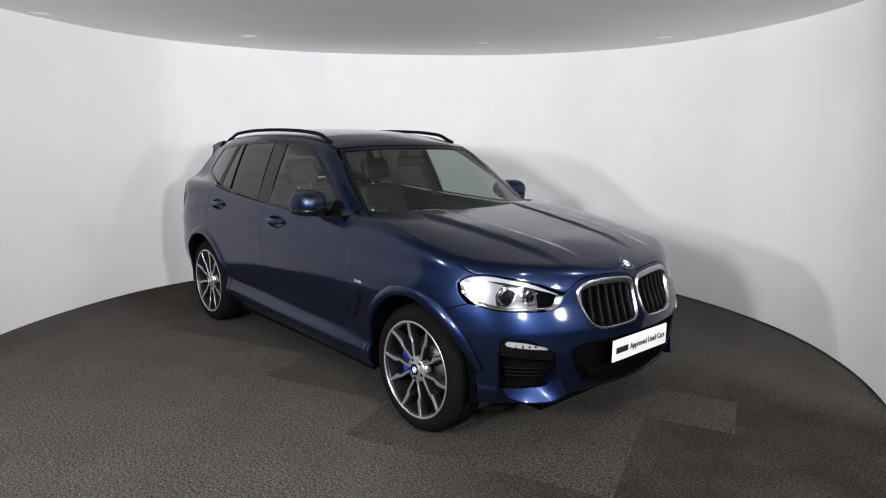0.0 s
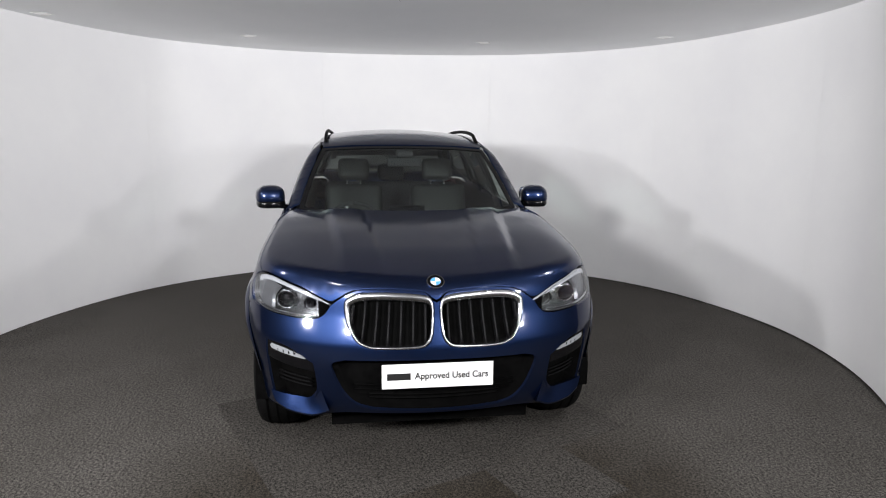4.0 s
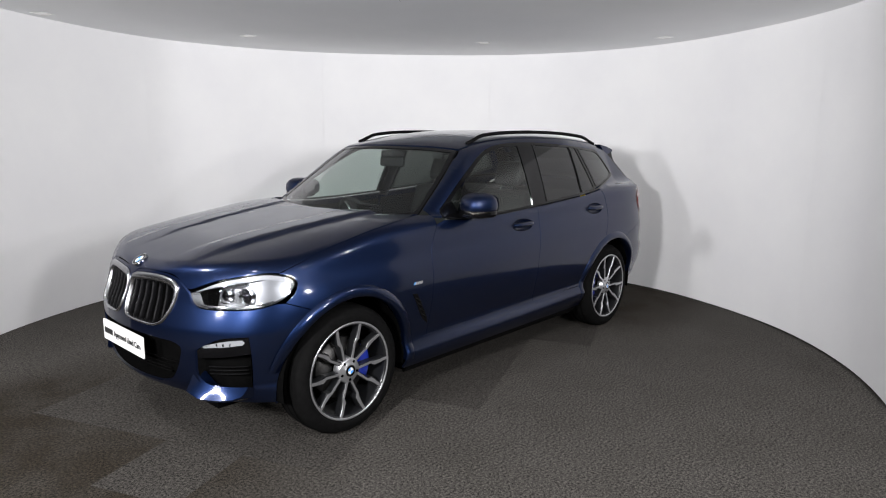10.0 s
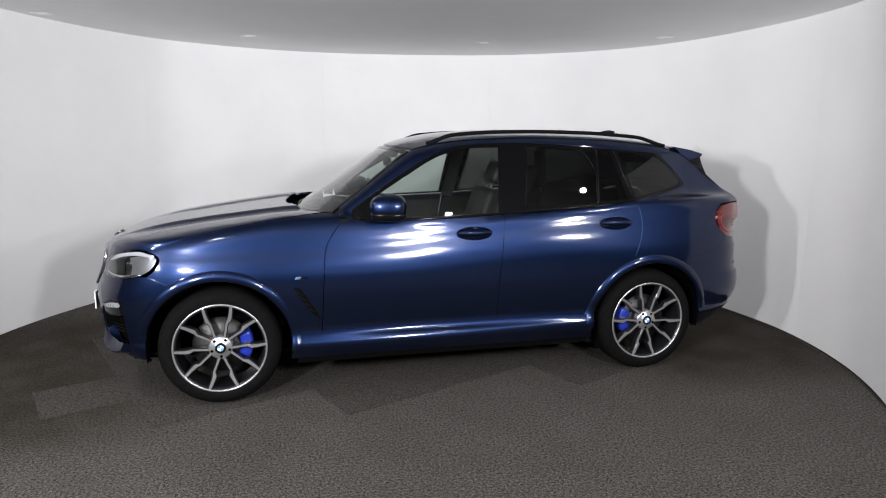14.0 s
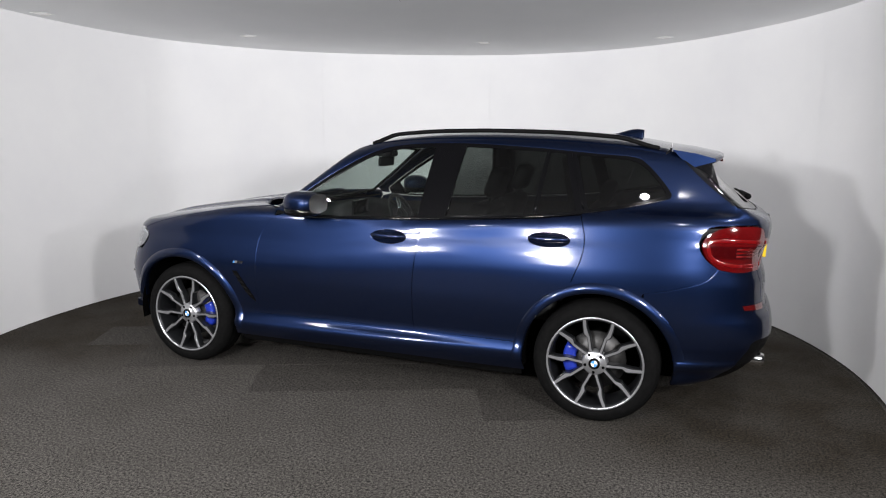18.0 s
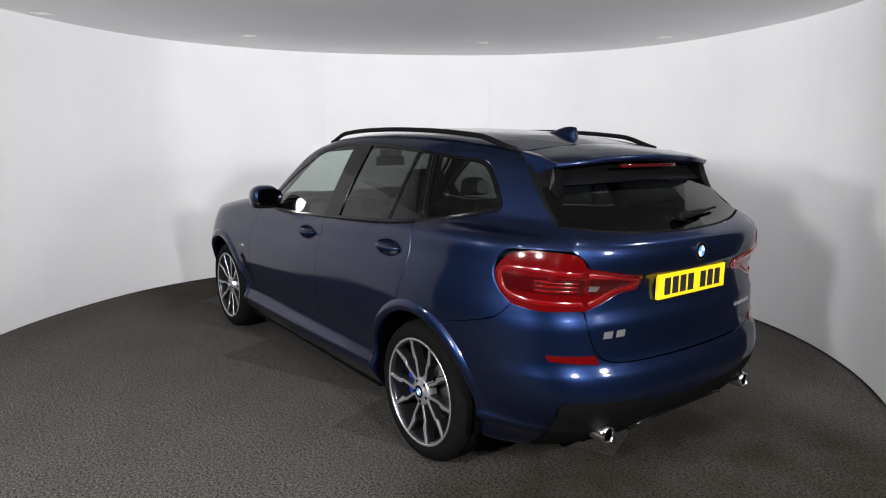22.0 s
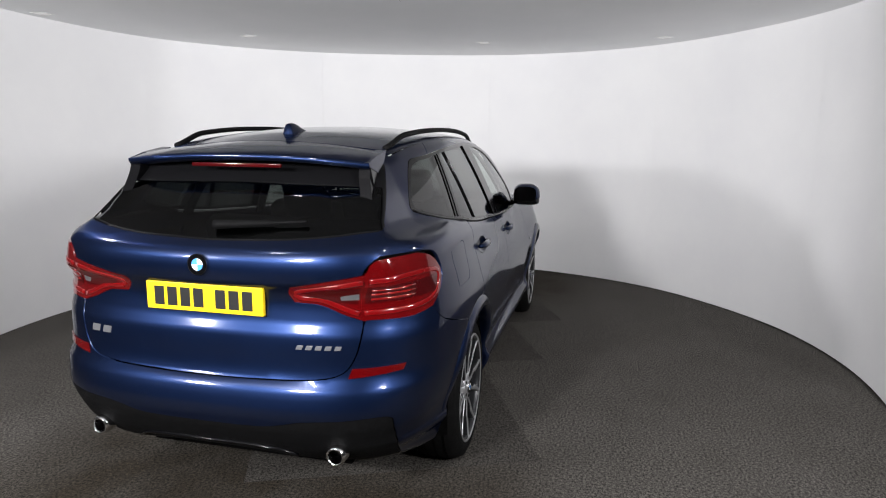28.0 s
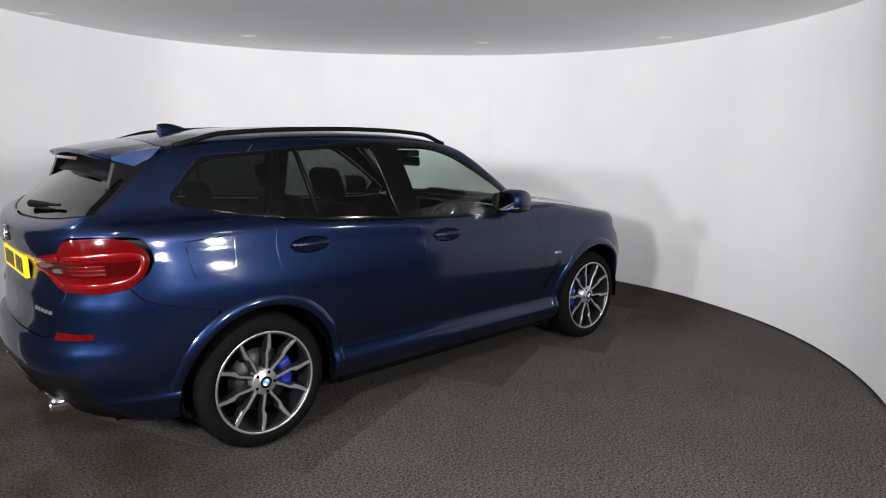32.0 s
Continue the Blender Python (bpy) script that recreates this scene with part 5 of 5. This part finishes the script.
    low = spline(t_pts((-2.10, 0.825, 0.245), (-2.17, 0.77, 0.265), (-2.28, 0.62, 0.30), (-2.33, 0.40, 0.33), (-2.36, 0.2, 0.36)) + [(0.0, 0.37)], 0.03)
    half = [(float(a), float(b)) for a, b in black_top[::-1] + low]
    half[0], half[-1] = (0.0, half[0][1]), (0.0, half[-1][1])
    skin("rear_diffuser", "tail", mirrored(half), PLASTIC, bumper, step=0.03, off=-0.004, body=lower, label="black plastic lower bumper")
    p, n = onto("tail", spline([(-0.37, 0.352), (-0.27, 0.393), (0.0, 0.405), (0.27, 0.393), (0.37, 0.352)], 0.03), 0.0, lower)
    ribbon("diffuser_edge", p, n, 0.010, 0.008, BLACK, bumper)
    skin("diffuser_panel", "tail", outline([(-0.62, 0.24), (0.62, 0.24)], [(0.62, 0.24), (0.5, 0.37)], [(0.5, 0.37), (-0.5, 0.37)], [(-0.5, 0.37), (-0.62, 0.24)]), UNDER, bumper, off=-0.05, rim=0, body=lower)
    for s in (1, -1):
        q = outline(t_pts((-2.295, 0.608, 0.738), (-2.20, 0.808, 0.746)), t_pts((-2.20, 0.808, 0.746), (-2.205, 0.795, 0.722)), t_pts((-2.205, 0.795, 0.722), (-2.305, 0.595, 0.700)), t_pts((-2.305, 0.595, 0.700), (-2.295, 0.608, 0.738)), step=0.03)
        skin("reflector", "tail", q if s > 0 else flip(q), RED, bumper, off=0.005, gap=0, rim=0.01, body=lower, label="red bumper reflector")
        bm = lathe([(0.02, 0.030), (0.02, 0.036), (0.0, 0.041), (-0.03, 0.041), (-0.12, 0.039), (-0.12, 0.034), (-0.02, 0.034), (0.005, 0.031), (0.02, 0.030)], 32)
        bmesh.ops.transform(bm, matrix=Matrix.Translation((-2.320, 0.546 * s, 0.385)) @ Matrix.Rotation(radians(90), 4, "Z") , verts=bm.verts)
        ex = part("exhaust_tip", bm, CHROME, bumper, "chrome exhaust tip")
        bm = lathe([(0.06, 0.0), (0.06, 0.034)], 24)
        bmesh.ops.transform(bm, matrix=Matrix.Translation((-2.320, 0.546 * s, 0.385)) @ Matrix.Rotation(radians(-90), 4, "Z"), verts=bm.verts)
        part("exhaust_bore", bm, UNDER, ex)
    # Plate with bars for the number, and the badges.
    bm = box(bmesh.new(), -2.338, -2.318, -0.26, 0.26, 0.934, 1.047, 0.003)
    plate = part("rear_plate", bm, YELLOW, gate, "yellow number plate with black bars", smooth=False)
    for y in (0.200, 0.141, 0.082, 0.023, -0.075, -0.134, -0.193):
        bm = box(bmesh.new(), -2.3395, -2.3375, y - 0.022, y + 0.022, 0.952, 1.029)
        part("plate_bar", bm, INK, plate, smooth=False)
    for y0, y1, z in ((0.575, 0.445, 0.820), (-0.386, -0.573, 0.820)):
        for k in range(2 if y0 > 0 else 5):
            n_bars = 2 if y0 > 0 else 5
            ya = y0 + (y1 - y0) * (k + 0.08) / n_bars
            yb = y0 + (y1 - y0) * (k + 0.72) / n_bars
            tall = 0.014 if y0 > 0 else 0.008
            q = outline([(ya, z - tall), (yb, z - tall)], [(yb, z - tall), (yb - 0.006, z + tall)], [(yb - 0.006, z + tall), (ya - 0.006, z + tall)], [(ya - 0.006, z + tall), (ya, z - tall)], step=0.05)
            skin("badge_bar", "rear", q, SILVER, gate, off=0.004, gap=0, rim=0.004, step=0.05)


build_rear()
# ---- wheels ----
def build_wheel():
    """A wheel seen from its outer side: +y is outwards, the origin in its centre plane at the face."""
    w = empty_part("wheel", car)
    R, r = 0.362, 0.266
    prof = [(-0.215, r), (-0.225, r + 0.02), (-0.225, R - 0.05), (-0.212, R - 0.018), (-0.18, R - 0.004), (-0.11, R), (-0.04, R - 0.004), (-0.008, R - 0.02), (0.006, R - 0.05), (0.008, R - 0.068), (0.004, r + 0.014), (-0.006, r + 0.002), (-0.012, r)]
    part("tyre", lathe(prof, 72), RUBBER, w, "black road tyre")
    # Near-black bands on the tread, painted shade in place of cut grooves.
    for dy in (-0.16, -0.11, -0.06):
        part("tread_groove", lathe([(dy - 0.005, R + 0.0006), (dy + 0.005, R + 0.0006)], 72), UNDER, w)
    part("rim", lathe([(-0.012, r + 0.002), (-0.002, r + 0.010), (0.004, r + 0.010), (0.005, r + 0.002), (-0.002, r - 0.012), (-0.02, r - 0.013), (-0.09, r - 0.02), (-0.2, r - 0.012)], 72), DARKALLOY, w, "dark grey rim barrel")
    part("rim_edge", lathe([(0.0042, r + 0.0085), (0.0066, r + 0.006), (0.0062, r - 0.001), (0.001, r - 0.004)], 72), MACHINED, w, "bright machined rim edge")
    # Twin spokes: each leaves the hub beside its twin and kinks towards the rim.
    for i in range(10):
        pair, s = i // 2, (1 if i % 2 else -1)
        base = 90 + 72 * pair
        path = [(0.050, s * 27.0, 0.0095, -0.016), (0.100, s * 20.5, 0.0072, -0.013), (0.155, s * 17.6, 0.0072, -0.010), (0.180, s * 20.6, 0.0120, -0.007), (0.215, s * 19.6, 0.0098, -0.003), (0.268, s * 17.6, 0.0088, 0.003)]
        for nm, mat, dy, thick, k in (("spoke", DARKALLOY, -0.004, 0.045, 1.45), ("spoke_face", MACHINED, 0.0, 0.006, 0.92)):
            bm = bmesh.new()
            rows = []
            for rad, da, half, y in path:
                a = radians(base + da)
                c = Vector((rad * math.cos(a), 0, rad * math.sin(a)))
                t = Vector((-math.sin(a), 0, math.cos(a)))
                hw = half * k
                rows.append([bm.verts.new(c - t * hw + Vector((0, y + dy - thick, 0))), bm.verts.new(c - t * hw + Vector((0, y + dy - 0.002, 0))), bm.verts.new(c - t * hw * 0.86 + Vector((0, y + dy, 0))), bm.verts.new(c + t * hw * 0.86 + Vector((0, y + dy, 0))), bm.verts.new(c + t * hw + Vector((0, y + dy - 0.002, 0))), bm.verts.new(c + t * hw + Vector((0, y + dy - thick, 0)))])
            for a, b in zip(rows, rows[1:]):
                for q in range(5):
                    bm.faces.new((a[q], a[q + 1], b[q + 1], b[q]))
            bm.faces.new(rows[0][::-1])
            bm.faces.new(rows[-1])
            bmesh.ops.recalc_face_normals(bm, faces=bm.faces)
            part(nm, bm, mat, w, smooth=False)
    part("hub", lathe([(-0.06, 0.075), (-0.016, 0.070), (-0.011, 0.060), (-0.010, 0.036), (-0.008, 0.034), (-0.008, 0.0)], 40), MACHINED, w, "machined hub face")
    # Near-black discs: painted shade of the bolt holes between the spokes.
    for i in range(5):
        a = radians(90 + 36 + 72 * i)
        bm = lathe([(0.0, 0.0), (0.0, 0.0085), (-0.012, 0.009)], 12)
        bmesh.ops.transform(bm, matrix=Matrix.Translation((0.054 * math.cos(a), -0.0095, 0.054 * math.sin(a))), verts=bm.verts)
        part("bolt_hole", bm, UNDER, w)
    roundel("hub_cap", Vector((0, -0.007, 0)), Vector((0, 1, 0)), 0.033, w)
    part("brake_disc", lathe([(-0.085, 0.06), (-0.085, 0.17), (-0.11, 0.17), (-0.11, 0.06)], 48), STEEL, w, "worn steel brake disc")
    return w


def caliper(s, ax):
    bm = bmesh.new()
    rows = []
    for i in range(9):
        a = radians(-28 + 56 * i / 8)
        rows.append([bm.verts.new((r * math.cos(a), y, r * math.sin(a))) for r, y in ((0.115, -0.12), (0.115, -0.062), (0.13, -0.055), (0.175, -0.055), (0.188, -0.065), (0.188, -0.12))])
    for a, b in zip(rows, rows[1:]):
        for k in range(5):
            bm.faces.new((a[k], a[k + 1], b[k + 1], b[k]))
    bm.faces.new(rows[0])
    bm.faces.new(rows[-1][::-1])
    bmesh.ops.recalc_face_normals(bm, faces=bm.faces)
    # The calipers sit towards the middle of the car, ahead of and behind the axles.
    turn = Matrix.Rotation(math.pi, 4, "Y") if ax > 0 else Matrix.Identity(4)
    flip_ = Matrix.Identity(4) if s > 0 else Matrix.Diagonal((1, -1, 1, 1))
    bmesh.ops.transform(bm, matrix=Matrix.Translation((ax, 0.903 * s, HUB)) @ flip_ @ turn, verts=bm.verts)
    bmesh.ops.recalc_face_normals(bm, faces=bm.faces)
    part("brake_caliper", bm, CALIPER, car, "blue brake caliper")


first = build_wheel()
first.matrix_basis = pose(AXLE_F, 0.905, HUB, 0, 2, 0)
copy_thing(first, pose(AXLE_R, 0.905, HUB, 0, -3, 0))
copy_thing(first, pose(AXLE_F, -0.905, HUB, 0, 0, 180) @ pose(0, 0, 0, 0, -6, 0))
copy_thing(first, pose(AXLE_R, -0.905, HUB, 0, 0, 180) @ pose(0, 0, 0, 0, 12, 0))
for flank in (1, -1):
    caliper(flank, AXLE_F)
    caliper(flank, AXLE_R)
# ---- mirrors, cabin and underbody ----
def build_mirror(s):
    m = empty_part("door_mirror", car)
    bm = bmesh.new()
    bmesh.ops.create_uvsphere(bm, u_segments=28, v_segments=16, radius=1.0)
    for v in bm.verts:
        x, y, z = v.co
        e = 0.62
        f = lambda q: math.copysign(abs(q) ** e, q)
        v.co = (0.112 * f(x) * (1 - 0.22 * max(0, z)), 0.098 * f(y) * (1 - 0.13 * z), 0.070 * f(z) * (1 - 0.20 * max(0, y * s) ** 2))
    bmesh.ops.transform(bm, matrix=Matrix.Translation((0.418, 0.957 * s, 1.212)) @ Matrix.Rotation(radians(-12 * s), 4, "Z"), verts=bm.verts)
    part("mirror_cap", bm, PAINT, m)
    bm = bmesh.new()
    bmesh.ops.create_uvsphere(bm, u_segments=28, v_segments=12, radius=1.0)
    for v in bm.verts:
        x, y, z = v.co
        f = lambda q: math.copysign(abs(q) ** 0.62, q)
        v.co = (0.110 * f(x), 0.099 * f(y), 0.034 * f(z))
    bmesh.ops.transform(bm, matrix=Matrix.Translation((0.418, 0.954 * s, 1.155)) @ Matrix.Rotation(radians(-12 * s), 4, "Z"), verts=bm.verts)
    part("mirror_base", bm, BLACK, m, "gloss black lower mirror housing")
    part("mirror_arm", tube([(0.465, 0.84 * s, 1.134), (0.46, 0.89 * s, 1.138), (0.45, 0.94 * s, 1.146)], [0.030, 0.026, 0.026], 10, 0.6), BLACK, m)
    bm = lathe([(0.0, 0.0), (0.0, 1.0)], 32)
    for v in bm.verts:
        x, y, z = v.co
        f = lambda q: math.copysign(abs(q) ** 0.7, q)
        v.co = (0, 0.084 * f(x), 0.060 * f(z))
    bmesh.ops.transform(bm, matrix=Matrix.Translation((0.303, 0.957 * s, 1.205)) @ Matrix.Rotation(radians(-12 * s), 4, "Z"), verts=bm.verts)
    part("mirror_glass", bm, MIRROR, m, "mirror glass")


for flank in (1, -1):
    build_mirror(flank)


def cushion(bm, x0, x1, y0, y1, z0, z1, m=None, bevel=0.045):
    box(bm, x0, x1, y0, y1, z0, z1, bevel, m)
    return bm


def build_seat(x, y):
    seat = empty_part("front_seat", car)
    part("seat_cushion", cushion(bmesh.new(), x - 0.24, x + 0.28, y - 0.25, y + 0.25, 0.50, 0.68), LEATHER, seat, "black leather seat")
    lean = Matrix.Translation((x - 0.24, y, 0.62)) @ Matrix.Rotation(radians(-20), 4, "Y")
    part("backrest", cushion(bmesh.new(), -0.07, 0.07, -0.245, 0.245, 0.0, 0.62, lean, 0.05), LEATHER, seat, "black leather backrest")
    part("headrest", cushion(bmesh.new(), -0.05, 0.05, -0.135, 0.135, 0.66, 0.86, lean, 0.045), LEATHER, seat, "black leather head restraint")
    for dy in (-0.06, 0.06):
        q = [lean @ Vector((0, dy, 0.58)), lean @ Vector((0, dy, 0.70))]
        part("headrest_post", tube(q, 0.008, 8), CHROME, seat)


def build_cabin():
    build_seat(-0.20, 0.37)
    build_seat(-0.20, -0.37)
    bench = empty_part("rear_bench", car)
    part("bench_cushion", cushion(bmesh.new(), -1.15, -0.68, -0.64, 0.64, 0.50, 0.70), LEATHER, bench, "black leather bench")
    lean = Matrix.Translation((-1.12, 0, 0.64)) @ Matrix.Rotation(radians(-22), 4, "Y")
    part("bench_back", cushion(bmesh.new(), -0.07, 0.07, -0.64, 0.64, 0.0, 0.58, lean), CABIN, bench)
    for y in (-0.42, 0.0, 0.42):
        part("headrest", cushion(bmesh.new(), -0.045, 0.045, -0.13, 0.13, 0.60, 0.76, lean, 0.04), CABIN, bench)
    # Dashboard.
    bm = bmesh.new()
    rows = []
    for y in np.linspace(-0.73, 0.73, 25):
        hump = 0.045 * math.exp(-((y + 0.37) / 0.22) ** 2)
        bow = 0.16 * (y / 0.7) ** 2
        rows.append([bm.verts.new(q) for q in ((0.92 - bow, y, 1.085), (0.70 - bow * 0.6, y, 1.075 + hump * 0.4), (0.52, y, 1.03 + hump), (0.47, y, 0.98 + hump), (0.50, y, 0.80), (0.62, y, 0.55))])
    for a, b in zip(rows, rows[1:]):
        for k in range(5):
            bm.faces.new((a[k], b[k], b[k + 1], a[k + 1]))
    bmesh.ops.recalc_face_normals(bm, faces=bm.faces)
    part("dashboard", bm, CABIN, car, "dark soft dashboard")
    bm = box(bmesh.new(), 0.49, 0.505, -0.13, 0.13, 1.03, 1.14, 0.004)
    part("display", bm, BLACK, car, "black central display", smooth=False)
    wheel = empty_part("steering_wheel", car)
    m = Matrix.Translation((0.30, -0.37, 0.98)) @ Matrix.Rotation(radians(-65), 4, "Y")
    ring_ = [m @ Vector((0.185 * math.cos(a), 0.185 * math.sin(a), 0)) for a in np.linspace(0, 2 * math.pi, 41)]
    part("wheel_rim", tube(ring_, 0.016, 10), CABIN, wheel, "dark leather steering wheel rim")
    for a in (200, 340, 270, 90):
        e = m @ Vector((0.18 * math.cos(radians(a)), 0.18 * math.sin(radians(a)), 0))
        part("wheel_spoke", tube([m @ Vector((0, 0, -0.02)), e], 0.016, 8), SATIN if a != 90 else CABIN, wheel)
    bm = bmesh.new()
    bmesh.ops.create_uvsphere(bm, u_segments=20, v_segments=10, radius=0.07, matrix=m @ Matrix.Diagonal((1, 1, 0.5, 1)))
    part("airbag_cover", bm, CABIN, wheel)
    part("steering_column", tube([m @ Vector((0, 0, -0.01)), m @ Vector((0, 0, -0.3))], 0.045, 10), CABIN, wheel)
    # Interior mirror and camera housing.
    bm = box(bmesh.new(), 0.26, 0.285, -0.125, 0.125, 1.405, 1.475, 0.012)
    part("interior_mirror", bm, CABIN, car, "black interior mirror")
    bm = box(bmesh.new(), 0.20, 0.335, -0.06, 0.06, 1.475, 1.525, 0.015)
    part("camera_housing", bm, CABIN, car, "black sensor housing behind the windscreen")
    # Lining of roof and sides.
    half = [(0.26, 0.0), (0.24, 0.3), (0.18, 0.52), (0.0, 0.57), (-0.6, 0.58), (-1.2, 0.57), (-1.7, 0.54), (-1.78, 0.3), (-1.8, 0.0)]
    half = [(float(a), float(b)) for a, b in spline(half, 0.06)]
    skin("headlining", "top", half + [(a, -b) for a, b in reversed(half)][1:-1], LINING, car, off=-0.035, rim=0, step=0.08, body=upper, label="grey headlining")
    for s in (1, -1):
        for nm, x0, x1 in (("door_lining", 0.66, -0.33), ("rear_door_lining", -0.35, -1.28), ("boot_lining", -1.32, -2.1)):
            zl = 0.45 if x0 > 0 else 0.86
            q = outline([(x0, zl), (x1, zl)], [(x1, zl), (x1, 1.10 + 0.05 * (x1 < -0.5) + 0.03 * (x1 < -1.5))], [(x1, 1.10 + 0.05 * (x1 < -0.5) + 0.03 * (x1 < -1.5)), (x0, 1.08 + 0.04 * (x0 < -0.3))], [(x0, 1.08 + 0.04 * (x0 < -0.3)), (x0, zl)], step=0.08)
            skin(nm, "side", q, CABIN, car, off=-0.06, rim=0, step=0.08, side=s)
        # Pillar linings.
        for a, b in (((-0.40, 1.11), (-0.47, 1.57)), ((-1.30, 1.19), (-1.21, 1.53))):
            p, n = onto("side", spline([a, b], 0.05), -0.03, upper)
            ribbon("pillar_lining", p * (1, s, 1), n * (1, s, 1), 0.10, 0.01, CABIN, car)
    bm = box(bmesh.new(), -2.0, 0.9, -0.50, 0.50, 0.40, 0.46)
    part("cabin_floor", bm, CABIN, car, smooth=False)
    bm = box(bmesh.new(), -2.15, -1.30, -0.62, 0.62, 0.86, 0.90)
    part("parcel_shelf", bm, CABIN, car, smooth=False)
    bm = box(bmesh.new(), 0.0, 0.5, -0.12, 0.12, 0.5, 0.78, 0.03)
    part("centre_console", bm, CABIN, car)
    # Underbody and the bulkhead behind the engine.
    bm = bmesh.new()
    box(bm, -2.05, 2.0, -0.50, 0.50, 0.20, 0.40)
    box(bm, -0.95, 0.95, -0.84, 0.84, 0.215, 0.40)
    box(bm, 0.9, 2.05, -0.55, 0.55, 0.3, 0.86)
    box(bm, -2.2, -1.0, -0.55, 0.55, 0.3, 0.6)
    part("underbody", bm, UNDER, car, "black underbody tray", smooth=False)


build_cabin()
# ---- movement ----
TURN0, RATE = -52.228, -8.4058
OFF_X, OFF_Y = -0.1704, 0.0220


def motions():
    """The turntable goes round at an even pace and carries the car."""
    times = [1.0 * i for i in range(33)]
    walk(table, [(t, pose(0, 0, 0, 0, 0, TURN0 + RATE * t)) for t in times])
    walk(car, [(t, pose(0, 0, 0, 0, 0, TURN0 + RATE * t) @ pose(OFF_X, OFF_Y, 0)) for t in times])


motions()
